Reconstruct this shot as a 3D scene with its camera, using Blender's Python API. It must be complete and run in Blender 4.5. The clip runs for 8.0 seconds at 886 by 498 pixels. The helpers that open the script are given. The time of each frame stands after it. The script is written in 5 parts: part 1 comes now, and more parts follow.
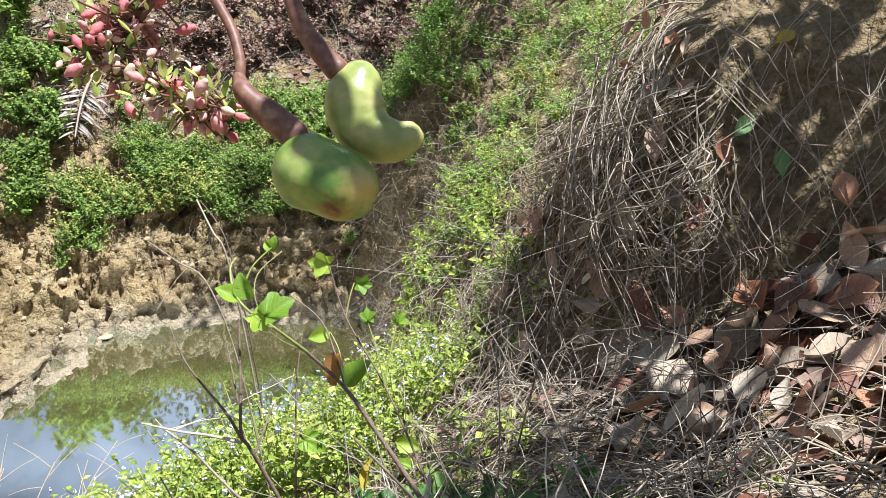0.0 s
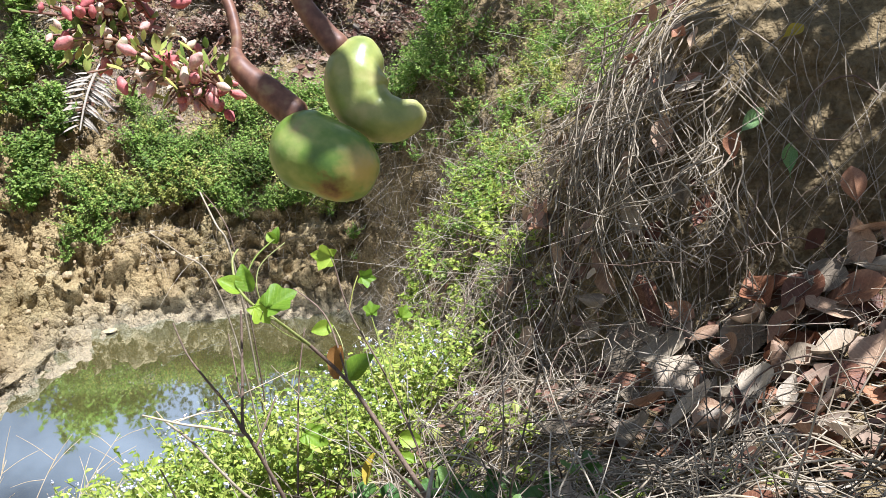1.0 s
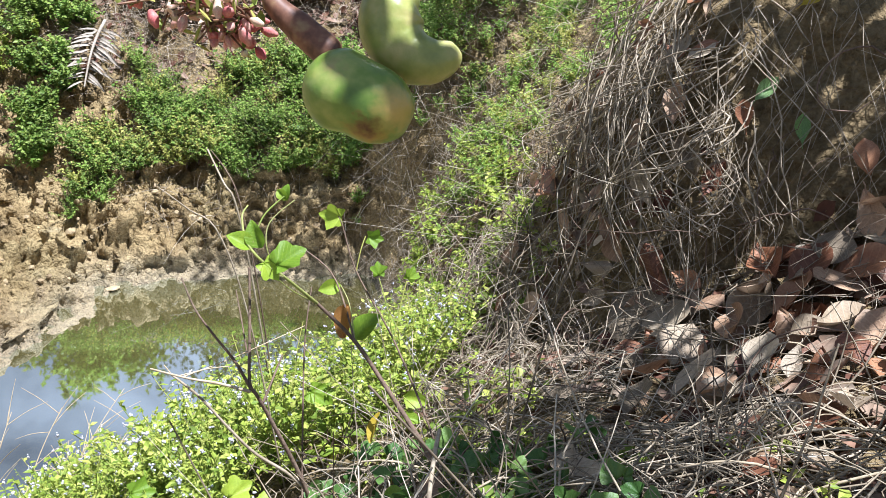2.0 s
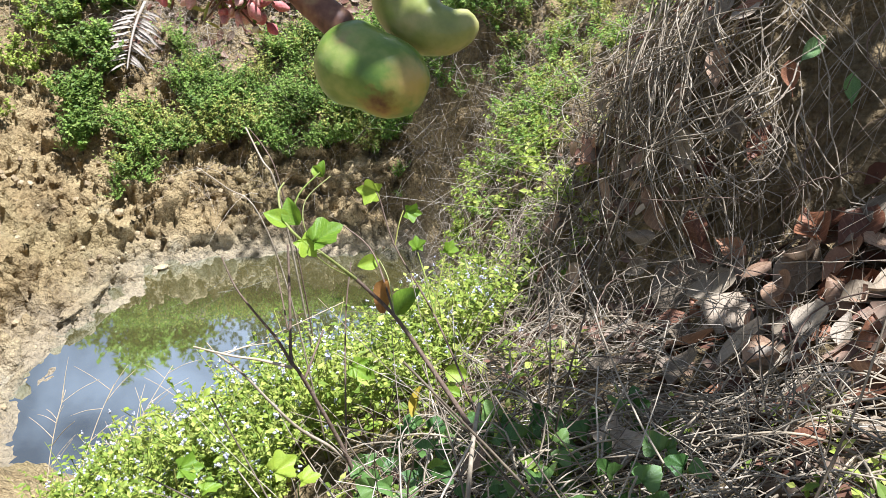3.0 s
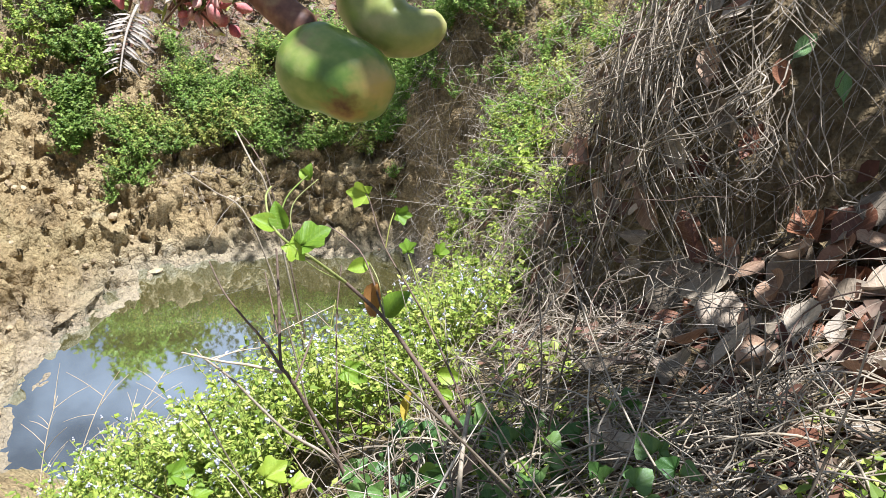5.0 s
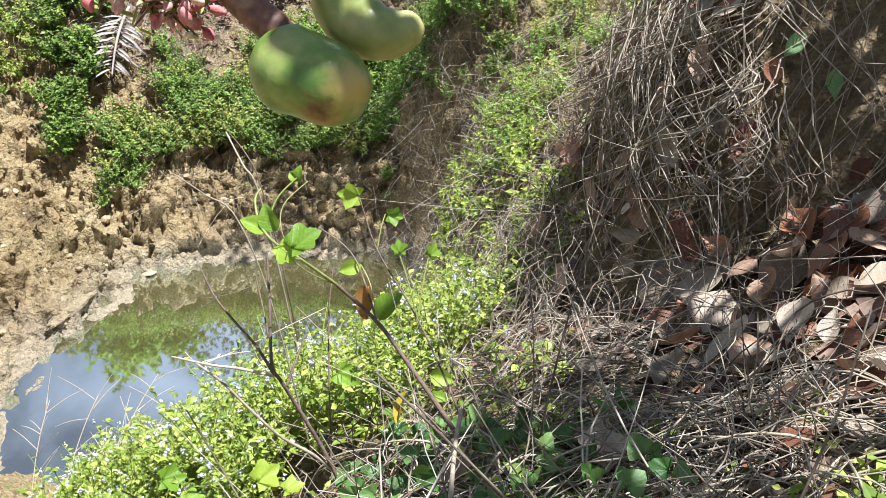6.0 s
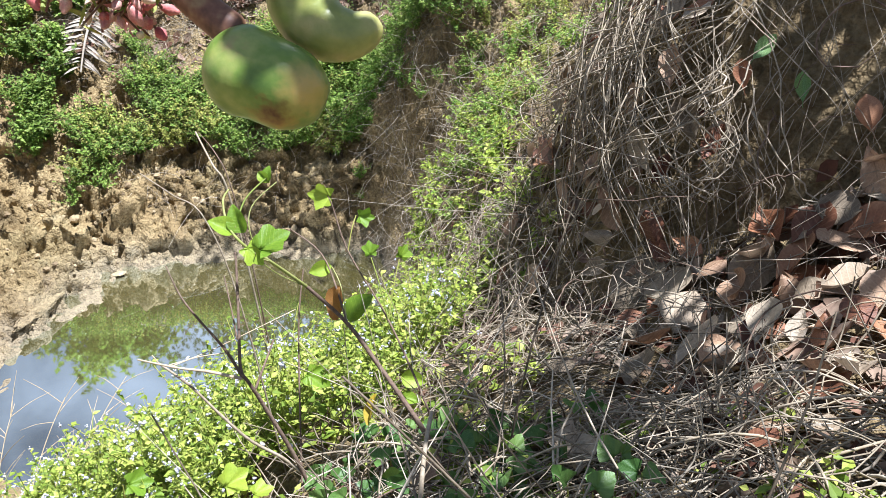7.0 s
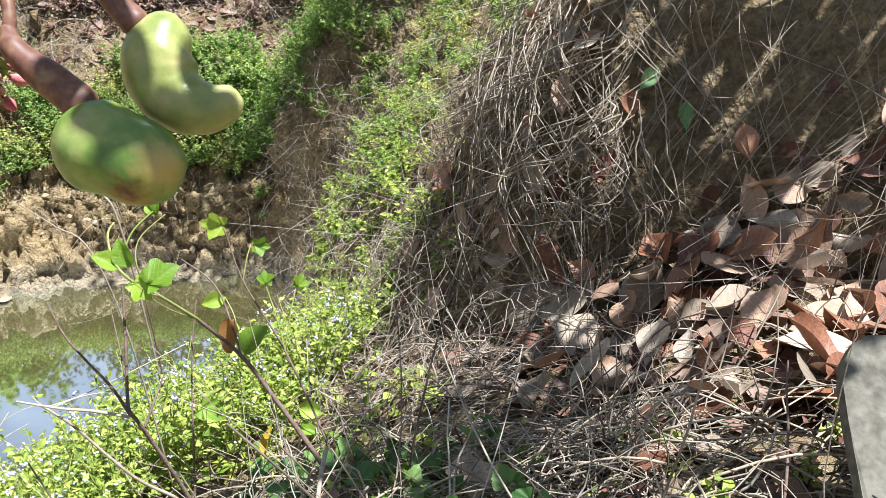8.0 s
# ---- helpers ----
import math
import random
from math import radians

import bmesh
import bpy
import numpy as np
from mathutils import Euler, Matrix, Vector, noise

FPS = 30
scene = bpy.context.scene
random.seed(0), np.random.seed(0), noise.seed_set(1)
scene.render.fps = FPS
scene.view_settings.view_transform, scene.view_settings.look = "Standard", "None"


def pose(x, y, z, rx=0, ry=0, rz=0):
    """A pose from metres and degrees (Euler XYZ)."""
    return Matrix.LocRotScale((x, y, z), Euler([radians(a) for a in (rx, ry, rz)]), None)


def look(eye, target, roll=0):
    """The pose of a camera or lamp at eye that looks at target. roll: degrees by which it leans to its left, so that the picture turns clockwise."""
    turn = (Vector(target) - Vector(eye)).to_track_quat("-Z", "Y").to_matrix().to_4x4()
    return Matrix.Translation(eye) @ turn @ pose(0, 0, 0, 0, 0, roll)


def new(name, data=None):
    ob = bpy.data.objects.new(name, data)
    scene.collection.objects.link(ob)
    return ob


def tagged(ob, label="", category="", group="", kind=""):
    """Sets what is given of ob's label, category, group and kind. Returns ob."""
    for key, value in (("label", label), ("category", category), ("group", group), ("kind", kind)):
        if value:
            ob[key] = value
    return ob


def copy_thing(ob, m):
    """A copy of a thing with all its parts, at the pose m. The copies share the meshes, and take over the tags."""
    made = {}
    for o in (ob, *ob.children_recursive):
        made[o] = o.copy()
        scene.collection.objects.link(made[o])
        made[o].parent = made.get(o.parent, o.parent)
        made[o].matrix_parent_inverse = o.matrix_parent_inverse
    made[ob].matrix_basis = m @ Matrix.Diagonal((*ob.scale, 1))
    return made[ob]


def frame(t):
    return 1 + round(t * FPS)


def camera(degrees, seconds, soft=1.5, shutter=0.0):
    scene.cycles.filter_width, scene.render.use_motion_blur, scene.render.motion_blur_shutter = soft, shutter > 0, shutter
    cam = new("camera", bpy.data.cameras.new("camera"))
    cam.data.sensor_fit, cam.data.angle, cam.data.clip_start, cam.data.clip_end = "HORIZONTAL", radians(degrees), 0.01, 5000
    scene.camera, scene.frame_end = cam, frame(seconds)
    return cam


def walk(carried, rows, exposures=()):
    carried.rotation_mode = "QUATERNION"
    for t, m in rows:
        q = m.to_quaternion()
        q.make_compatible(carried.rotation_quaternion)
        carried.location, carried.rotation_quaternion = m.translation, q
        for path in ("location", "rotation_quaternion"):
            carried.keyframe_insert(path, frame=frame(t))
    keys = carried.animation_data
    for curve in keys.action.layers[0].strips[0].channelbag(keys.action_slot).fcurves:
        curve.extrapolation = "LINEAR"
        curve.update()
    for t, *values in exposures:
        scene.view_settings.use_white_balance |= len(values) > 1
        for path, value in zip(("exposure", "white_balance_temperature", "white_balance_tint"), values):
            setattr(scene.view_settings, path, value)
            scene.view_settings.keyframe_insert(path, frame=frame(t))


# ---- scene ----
# ---------------------------------------------------------------- camera
def aim(x, y, z, yaw, pitch, roll):
    a, b = radians(yaw), radians(pitch)
    return look((x, y, z), (x - math.sin(a) * math.cos(b), y + math.cos(a) * math.cos(b), z + math.sin(b)), roll)


PATH = [
    (0, 0.0582, 0.0572, 1.4585, -2.71, -26.03, 1.86),
    (0.5, 0.0562, 0.0583, 1.4541, -2.59, -26.20, 1.91),
    (1, 0.0594, 0.0653, 1.4487, -2.38, -26.30, 2.00),
    (1.5, 0.0547, 0.0687, 1.4433, -2.52, -26.54, 3.14),
    (2, 0.0482, 0.0659, 1.4389, -2.36, -28.56, 3.37),
    (2.2, 0.0500, 0.0677, 1.4383, -1.28, -29.58, 2.42),
    (3.3, 0.0600, 0.0773, 1.4353, 1.17, -30.57, 0.30),
    (3.5, 0.0619, 0.0790, 1.4347, 1.22, -30.57, 0.06),
    (4, 0.0621, 0.0794, 1.4341, 1.05, -30.52, 0.11),
    (4.5, 0.0635, 0.0798, 1.4346, 0.89, -30.46, 0.04),
    (4.7, 0.0647, 0.0811, 1.4343, 0.79, -30.48, 0.07),
    (6, 0.0723, 0.0895, 1.4326, 0.31, -30.49, -0.15),
    (6.5, 0.0729, 0.0906, 1.4326, -1.19, -30.47, 0.63),
    (7, 0.0774, 0.0957, 1.4316, -1.73, -30.50, 0.88),
    (7.5, 0.0889, 0.1008, 1.4402, -5.32, -30.27, 2.47),
    (8, 0.0921, 0.1015, 1.4502, -9.05, -29.08, 3.88),
]
cam = camera(55.58, 8.0, soft=0.85)
walk(cam, [(t, aim(*row)) for t, *row in PATH], exposures=[(0.0, 0.56, 5680, 14.0), (4.5, 0.54, 5680, 14.0), (6.5, 0.60, 5680, 14.0), (8.0, 0.66, 5680, 14.0)])

# ---------------------------------------------------------------- light
SUN = Vector((0.27, -0.05, 0.96)).normalized()          # towards the sun
world = bpy.data.worlds.new("sky")
scene.world = world
world.use_nodes = True
wt = world.node_tree
wt.nodes.clear()
w_out, w_bg = wt.nodes.new("ShaderNodeOutputWorld"), wt.nodes.new("ShaderNodeBackground")
w_sky = wt.nodes.new("ShaderNodeTexSky")
w_sky.sky_type, w_sky.sun_disc = "NISHITA", False
w_sky.air_density, w_sky.dust_density, w_sky.ozone_density = 1.0, 0.3, 3.0
w_sky.sun_elevation = math.asin(SUN.z)
w_sky.sun_rotation = math.atan2(SUN.x, SUN.y)
w_noise, w_coord, w_ramp, w_mix = (wt.nodes.new(n) for n in ("ShaderNodeTexNoise", "ShaderNodeTexCoord", "ShaderNodeValToRGB", "ShaderNodeMixRGB"))
w_noise.inputs["Scale"].default_value, w_noise.inputs["Detail"].default_value, w_noise.inputs["Distortion"].default_value = 4.5, 7.0, 0.8
w_ramp.color_ramp.elements[0].position, w_ramp.color_ramp.elements[1].position = 0.41, 0.62
w_mix.inputs[2].default_value = (8.0, 9.1, 10.6, 1)
wt.links.new(w_coord.outputs["Generated"], w_noise.inputs["Vector"])
wt.links.new(w_noise.outputs["Fac"], w_ramp.inputs["Fac"])
wt.links.new(w_ramp.outputs["Color"], w_mix.inputs[0])
wt.links.new(w_sky.outputs["Color"], w_mix.inputs[1])
wt.links.new(w_mix.outputs["Color"], w_bg.inputs["Color"])
wt.links.new(w_bg.outputs["Background"], w_out.inputs["Surface"])
w_bg.inputs["Strength"].default_value = 0.049
sun_data = bpy.data.lights.new("sun", "SUN")
sun_data.energy, sun_data.angle, sun_data.color = 7.7, radians(0.53), (0.99, 0.97, 0.945)
sun = new("sun", sun_data)
sun.matrix_world = look(SUN * 30, (0, 0, 0))

# ---------------------------------------------------------------- materials
def nodes_of(m):
    m.use_nodes = True
    return m.node_tree.nodes, m.node_tree.links, m.node_tree.nodes["Principled BSDF"]


def surface(name, tones, scale=20.0, rough=0.8, bump=0.3, fine=120.0, spread="island", through_light=0.0, spec=0.3, bump_distance=0.004, grain_amount=0.55, veins=False):
    """A matt natural surface: tones picked per piece and broken up by noise at two scales."""
    m = bpy.data.materials.new(name)
    nodes, links, bsdf = nodes_of(m)
    geo = nodes.new("ShaderNodeNewGeometry")
    coord = nodes.new("ShaderNodeTexCoord")
    n1, n2 = nodes.new("ShaderNodeTexNoise"), nodes.new("ShaderNodeTexNoise")
    n1.inputs["Scale"].default_value, n1.inputs["Detail"].default_value = scale, 5
    n2.inputs["Scale"].default_value, n2.inputs["Detail"].default_value = fine, 4
    for n in (n1, n2):
        links.new(coord.outputs["Object"], n.inputs["Vector"])
    mixer = nodes.new("ShaderNodeMath")
    mixer.operation = "MULTIPLY_ADD"
    mixer.inputs[1].default_value = 0.9
    links.new(n1.outputs["Fac"], mixer.inputs[0])
    vary = nodes.new("ShaderNodeMath")
    vary.operation = "MULTIPLY_ADD"
    vary.inputs[1].default_value, vary.inputs[2].default_value = 0.75, -0.38
    if spread == "island":
        links.new(geo.outputs["Random Per Island"], vary.inputs[0])
    elif spread == "object":
        info = nodes.new("ShaderNodeObjectInfo")
        links.new(info.outputs["Random"], vary.inputs[0])
    else:
        links.new(n2.outputs["Fac"], vary.inputs[0])
    links.new(vary.outputs[0], mixer.inputs[2])
    ramp = nodes.new("ShaderNodeValToRGB")
    el = ramp.color_ramp.elements
    while len(el) < len(tones):
        el.new(0.5)
    for i, c in enumerate(tones):
        el[i].position = 0.15 + 0.7 * i / max(1, len(tones) - 1)
        el[i].color = (*c, 1)
    links.new(mixer.outputs[0], ramp.inputs["Fac"])
    grain = nodes.new("ShaderNodeMixRGB")
    grain.blend_type = "MULTIPLY"
    grain.inputs[0].default_value = grain_amount
    gr = nodes.new("ShaderNodeValToRGB")
    gr.color_ramp.elements[0].position, gr.color_ramp.elements[1].position = 0.3, 0.65
    gr.color_ramp.elements[0].color = (0.35, 0.33, 0.3, 1)
    links.new(n2.outputs["Fac"], gr.inputs["Fac"])
    links.new(ramp.outputs["Color"], grain.inputs[1])
    links.new(gr.outputs["Color"], grain.inputs[2])
    links.new(grain.outputs["Color"], bsdf.inputs["Base Color"])
    bsdf.inputs["Roughness"].default_value = rough
    bsdf.inputs["Specular IOR Level"].default_value = spec
    b = nodes.new("ShaderNodeBump")
    b.inputs["Strength"].default_value, b.inputs["Distance"].default_value = bump, bump_distance
    links.new(n2.outputs["Fac"], b.inputs["Height"])
    links.new(b.outputs["Normal"], bsdf.inputs["Normal"])
    if veins:
        # side veins that leave the midrib at a slant
        sep, ab, run, wave, pick = (nodes.new(n) for n in ("ShaderNodeSeparateXYZ", "ShaderNodeMath", "ShaderNodeMath", "ShaderNodeMath", "ShaderNodeMapRange"))
        ab.operation, run.operation, wave.operation = "ABSOLUTE", "MULTIPLY_ADD", "SINE"
        links.new(coord.outputs["Object"], sep.inputs[0])
        links.new(sep.outputs["X"], ab.inputs[0])
        links.new(ab.outputs[0], run.inputs[0])
        run.inputs[1].default_value = -0.75
        links.new(sep.outputs["Y"], run.inputs[2])
        count = nodes.new("ShaderNodeMath")
        count.operation = "MULTIPLY"
        count.inputs[1].default_value = 50
        links.new(run.outputs[0], count.inputs[0])
        links.new(count.outputs[0], wave.inputs[0])
        links.new(wave.outputs[0], pick.inputs["Value"])
        pick.inputs["From Min"].default_value, pick.inputs["From Max"].default_value = 0.75, 1.0
        tint = nodes.new("ShaderNodeMixRGB")
        tint.inputs[2].default_value = (*[min(1, c * 1.35) for c in tones[-1]], 1)
        ease = nodes.new("ShaderNodeMath")
        ease.operation = "MULTIPLY"
        ease.inputs[1].default_value = 0.16
        links.new(pick.outputs["Result"], ease.inputs[0])
        links.new(ease.outputs[0], tint.inputs[0])
        links.new(grain.outputs["Color"], tint.inputs[1])
        links.new(tint.outputs["Color"], bsdf.inputs["Base Color"])
        vb = nodes.new("ShaderNodeBump")
        vb.inputs["Strength"].default_value, vb.inputs["Distance"].default_value = 0.22, 0.0015
        links.new(pick.outputs["Result"], vb.inputs["Height"])
        links.new(b.outputs["Normal"], vb.inputs["Normal"])
        links.new(vb.outputs["Normal"], bsdf.inputs["Normal"])
    if through_light:
        tr, add = nodes.new("ShaderNodeBsdfTranslucent"), nodes.new("ShaderNodeMixShader")
        add.inputs[0].default_value = through_light
        links.new(grain.outputs["Color"], tr.inputs["Color"])
        links.new(bsdf.outputs[0], add.inputs[1])
        links.new(tr.outputs[0], add.inputs[2])
        links.new(add.outputs[0], nodes["Material Output"].inputs["Surface"])
    return m


def clay_material():
    """Bare clay: pale and dark patches, grit, a damp band by the water and a greenish bloom here and there."""
    m = bpy.data.materials.new("clay_soil")
    nodes, links, bsdf = nodes_of(m)
    geo = nodes.new("ShaderNodeNewGeometry")

    def layer(scale, detail, stops):
        n, r = nodes.new("ShaderNodeTexNoise"), nodes.new("ShaderNodeValToRGB")
        n.inputs["Scale"].default_value, n.inputs["Detail"].default_value, n.inputs["Roughness"].default_value = scale, detail, 0.65
        links.new(geo.outputs["Position"], n.inputs["Vector"])
        links.new(n.outputs["Fac"], r.inputs["Fac"])
        while len(r.color_ramp.elements) < len(stops):
            r.color_ramp.elements.new(0.5)
        for e, (p, c) in zip(r.color_ramp.elements, stops):
            e.position, e.color = p, (*c, 1)
        return n, r

    def blend(kind, a, b, amount):
        x = nodes.new("ShaderNodeMixRGB")
        x.blend_type = kind
        links.new(a, x.inputs[1])
        if isinstance(b, tuple):
            x.inputs[2].default_value = b
        else:
            links.new(b, x.inputs[2])
        if isinstance(amount, float):
            x.inputs[0].default_value = amount
        else:
            links.new(amount, x.inputs[0])
        return x.outputs["Color"]

    _, patches = layer(2.2, 6, [(0.30, (0.25, 0.19, 0.10)), (0.44, (0.44, 0.33, 0.165)), (0.60, (0.60, 0.47, 0.245)), (0.76, (0.64, 0.56, 0.38))])
    _, grit = layer(38, 6, [(0.33, (0.48, 0.44, 0.39)), (0.55, (0.85, 0.83, 0.80)), (0.72, (1.15, 1.12, 1.06))])
    fine, specks = layer(150, 3, [(0.35, (0.55, 0.52, 0.48)), (0.6, (1, 1, 1))])
    _, bloom = layer(1.1, 4, [(0.52, (0, 0, 0)), (0.72, (0.4, 0.4, 0.4))])
    out = blend("MULTIPLY", patches.outputs["Color"], grit.outputs["Color"], 0.85)
    out = blend("MULTIPLY", out, specks.outputs["Color"], 0.7)
    out = blend("MIX", out, (0.13, 0.12, 0.045, 1), bloom.outputs["Color"])
    # darker topsoil tint on the higher ground, also standing in for shade there
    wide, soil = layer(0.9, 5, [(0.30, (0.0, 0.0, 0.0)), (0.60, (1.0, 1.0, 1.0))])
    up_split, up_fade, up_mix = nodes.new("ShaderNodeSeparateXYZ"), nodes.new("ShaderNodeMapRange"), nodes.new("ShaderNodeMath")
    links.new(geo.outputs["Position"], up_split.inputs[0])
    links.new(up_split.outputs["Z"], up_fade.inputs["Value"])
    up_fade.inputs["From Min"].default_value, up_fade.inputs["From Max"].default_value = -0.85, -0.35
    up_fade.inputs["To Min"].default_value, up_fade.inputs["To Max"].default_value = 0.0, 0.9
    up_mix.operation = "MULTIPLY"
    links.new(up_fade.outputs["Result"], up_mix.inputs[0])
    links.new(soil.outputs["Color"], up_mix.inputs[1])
    shaded_humus = blend("MULTIPLY", grit.outputs["Color"], (0.27, 0.205, 0.11, 1), 1.0)
    out = blend("MIX", out, shaded_humus, up_mix.outputs[0])
    sep, damp, low = nodes.new("ShaderNodeSeparateXYZ"), nodes.new("ShaderNodeMapRange"), nodes.new("ShaderNodeMath")
    low.operation = "MULTIPLY_ADD"
    low.inputs[1].default_value = 0.25
    links.new(geo.outputs["Position"], sep.inputs[0])
    links.new(fine.outputs["Fac"], low.inputs[0])
    links.new(sep.outputs["Z"], low.inputs[2])
    links.new(low.outputs[0], damp.inputs["Value"])
    damp.inputs["From Min"].default_value, damp.inputs["From Max"].default_value = -1.45, -1.68
    grey = nodes.new("ShaderNodeMath")
    grey.operation = "MULTIPLY"
    grey.inputs[1].default_value = 0.45
    links.new(damp.outputs["Result"], grey.inputs[0])
    out = blend("MIX", out, (0.34, 0.315, 0.255, 1), grey.outputs[0])
    links.new(out, bsdf.inputs["Base Color"])
    bsdf.inputs["Roughness"].default_value, bsdf.inputs["Specular IOR Level"].default_value = 0.95, 0.15
    b1, b2 = nodes.new("ShaderNodeBump"), nodes.new("ShaderNodeBump")
    coarse = nodes.new("ShaderNodeTexNoise")
    coarse.inputs["Scale"].default_value, coarse.inputs["Detail"].default_value = 45, 6
    links.new(geo.outputs["Position"], coarse.inputs["Vector"])
    b1.inputs["Strength"].default_value, b1.inputs["Distance"].default_value = 1.0, 0.05
    b2.inputs["Strength"].default_value, b2.inputs["Distance"].default_value = 0.6, 0.006
    links.new(coarse.outputs["Fac"], b1.inputs["Height"])
    links.new(fine.outputs["Fac"], b2.inputs["Height"])
    links.new(b1.outputs["Normal"], b2.inputs["Normal"])
    links.new(b2.outputs["Normal"], bsdf.inputs["Normal"])
    return m


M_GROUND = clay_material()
M_STEM = surface("dry_stems", [(0.15, 0.115, 0.075), (0.38, 0.31, 0.21), (0.68, 0.59, 0.45)], 15, 0.7, 0.2, 200)
M_TWIG = surface("brown_twig", [(0.10, 0.065, 0.045), (0.19, 0.13, 0.09), (0.28, 0.21, 0.15)], 25, 0.85, 0.4, 200)
M_DEAD = [surface("dead_leaf_russet", [(0.17, 0.068, 0.034), (0.30, 0.13, 0.062), (0.42, 0.22, 0.115)], 3.5, 0.5, 0.4, 26, "object", 0.10, 0.4, 0.003, 0.4, True),
          surface("dead_leaf_pink_tan", [(0.31, 0.19, 0.11), (0.47, 0.31, 0.19), (0.57, 0.42, 0.28)], 3.5, 0.6, 0.4, 26, "object", 0.12, 0.35, 0.003, 0.4, True),
          surface("dead_leaf_straw", [(0.36, 0.27, 0.17), (0.48, 0.38, 0.26), (0.56, 0.48, 0.36)], 3.5, 0.65, 0.4, 26, "object", 0.15, 0.3, 0.003, 0.4, True),
          surface("dead_leaf_grey", [(0.20, 0.155, 0.10), (0.32, 0.255, 0.17), (0.42, 0.345, 0.24)], 3.5, 0.7, 0.4, 26, "object", 0.10, 0.3, 0.003, 0.4, True)]
M_WEED = surface("weed_leaf", [(0.21, 0.31, 0.04), (0.42, 0.51, 0.075), (0.66, 0.69, 0.17)], 12, 0.5, 0.2, 90, "island", 0.4)
M_GRASS = surface("bank_greens", [(0.13, 0.25, 0.035), (0.29, 0.44, 0.07), (0.50, 0.59, 0.16)], 3, 0.55, 0.2, 90, "island", 0.35)
M_SAPLING = surface("sapling_leaf", [(0.18, 0.31, 0.025), (0.30, 0.44, 0.04), (0.43, 0.54, 0.06)], 3, 0.42, 0.2, 22, "object", 0.42, 0.35, 0.003, 0.25, True)
M_SHRUB = surface("shrub_leaf", [(0.09, 0.17, 0.025), (0.20, 0.30, 0.05), (0.36, 0.44, 0.10)], 6, 0.45, 0.2, 90, "island", 0.3)
M_LIMEY = surface("yellowish_herbs", [(0.24, 0.29, 0.05), (0.44, 0.45, 0.09), (0.62, 0.58, 0.18)], 3, 0.55, 0.2, 90, "island", 0.35)
M_CANOPY = surface("tree_leaf", [(0.035, 0.07, 0.015), (0.065, 0.12, 0.024), (0.10, 0.17, 0.04)], 6, 0.45, 0.2, 90, "island", 0.15)
M_FLOWER = surface("lilac_flower", [(0.58, 0.56, 0.68), (0.70, 0.70, 0.76), (0.78, 0.79, 0.82)], 40, 0.7, 0.2, 200)
M_PALM = surface("dry_palm", [(0.24, 0.19, 0.14), (0.42, 0.36, 0.28), (0.60, 0.55, 0.47)], 10, 0.7, 0.3, 90)
M_STONE = surface("pale_clay_clod", [(0.26, 0.19, 0.105), (0.40, 0.305, 0.17), (0.52, 0.41, 0.245)], 8, 0.9, 0.7, 60, "island", bump_distance=0.01)
M_BOARD = surface("weathered_board", [(0.11, 0.10, 0.07), (0.17, 0.155, 0.11), (0.23, 0.21, 0.15)], 5, 0.85, 0.4, 70, "noise")
M_STRAW = surface("bleached_stalk", [(0.38, 0.29, 0.18), (0.54, 0.435, 0.285), (0.68, 0.585, 0.43)], 15, 0.8, 0.2, 200)
M_YELLOW = surface("yellow_leaf", [(0.50, 0.36, 0.03), (0.62, 0.48, 0.05)], 20, 0.5, 0.2, 90, "object", 0.3)
M_FRESH = surface("fallen_green_leaf", [(0.16, 0.32, 0.09), (0.28, 0.46, 0.16), (0.42, 0.56, 0.28)], 30, 0.4, 0.3, 90, "object", 0.25)
M_BARK = surface("bark", [(0.12, 0.095, 0.075), (0.22, 0.18, 0.14), (0.3, 0.26, 0.21)], 8, 0.9, 0.8, 60, "noise", bump_distance=0.01)
SCAR = aim(0.0348, 0.3609, 1.3288, -2.0, -28.0, 1.6) @ Vector((-0.0015, -0.0012, 0.0125)) - Vector((0.004, 0.003, 0.004))


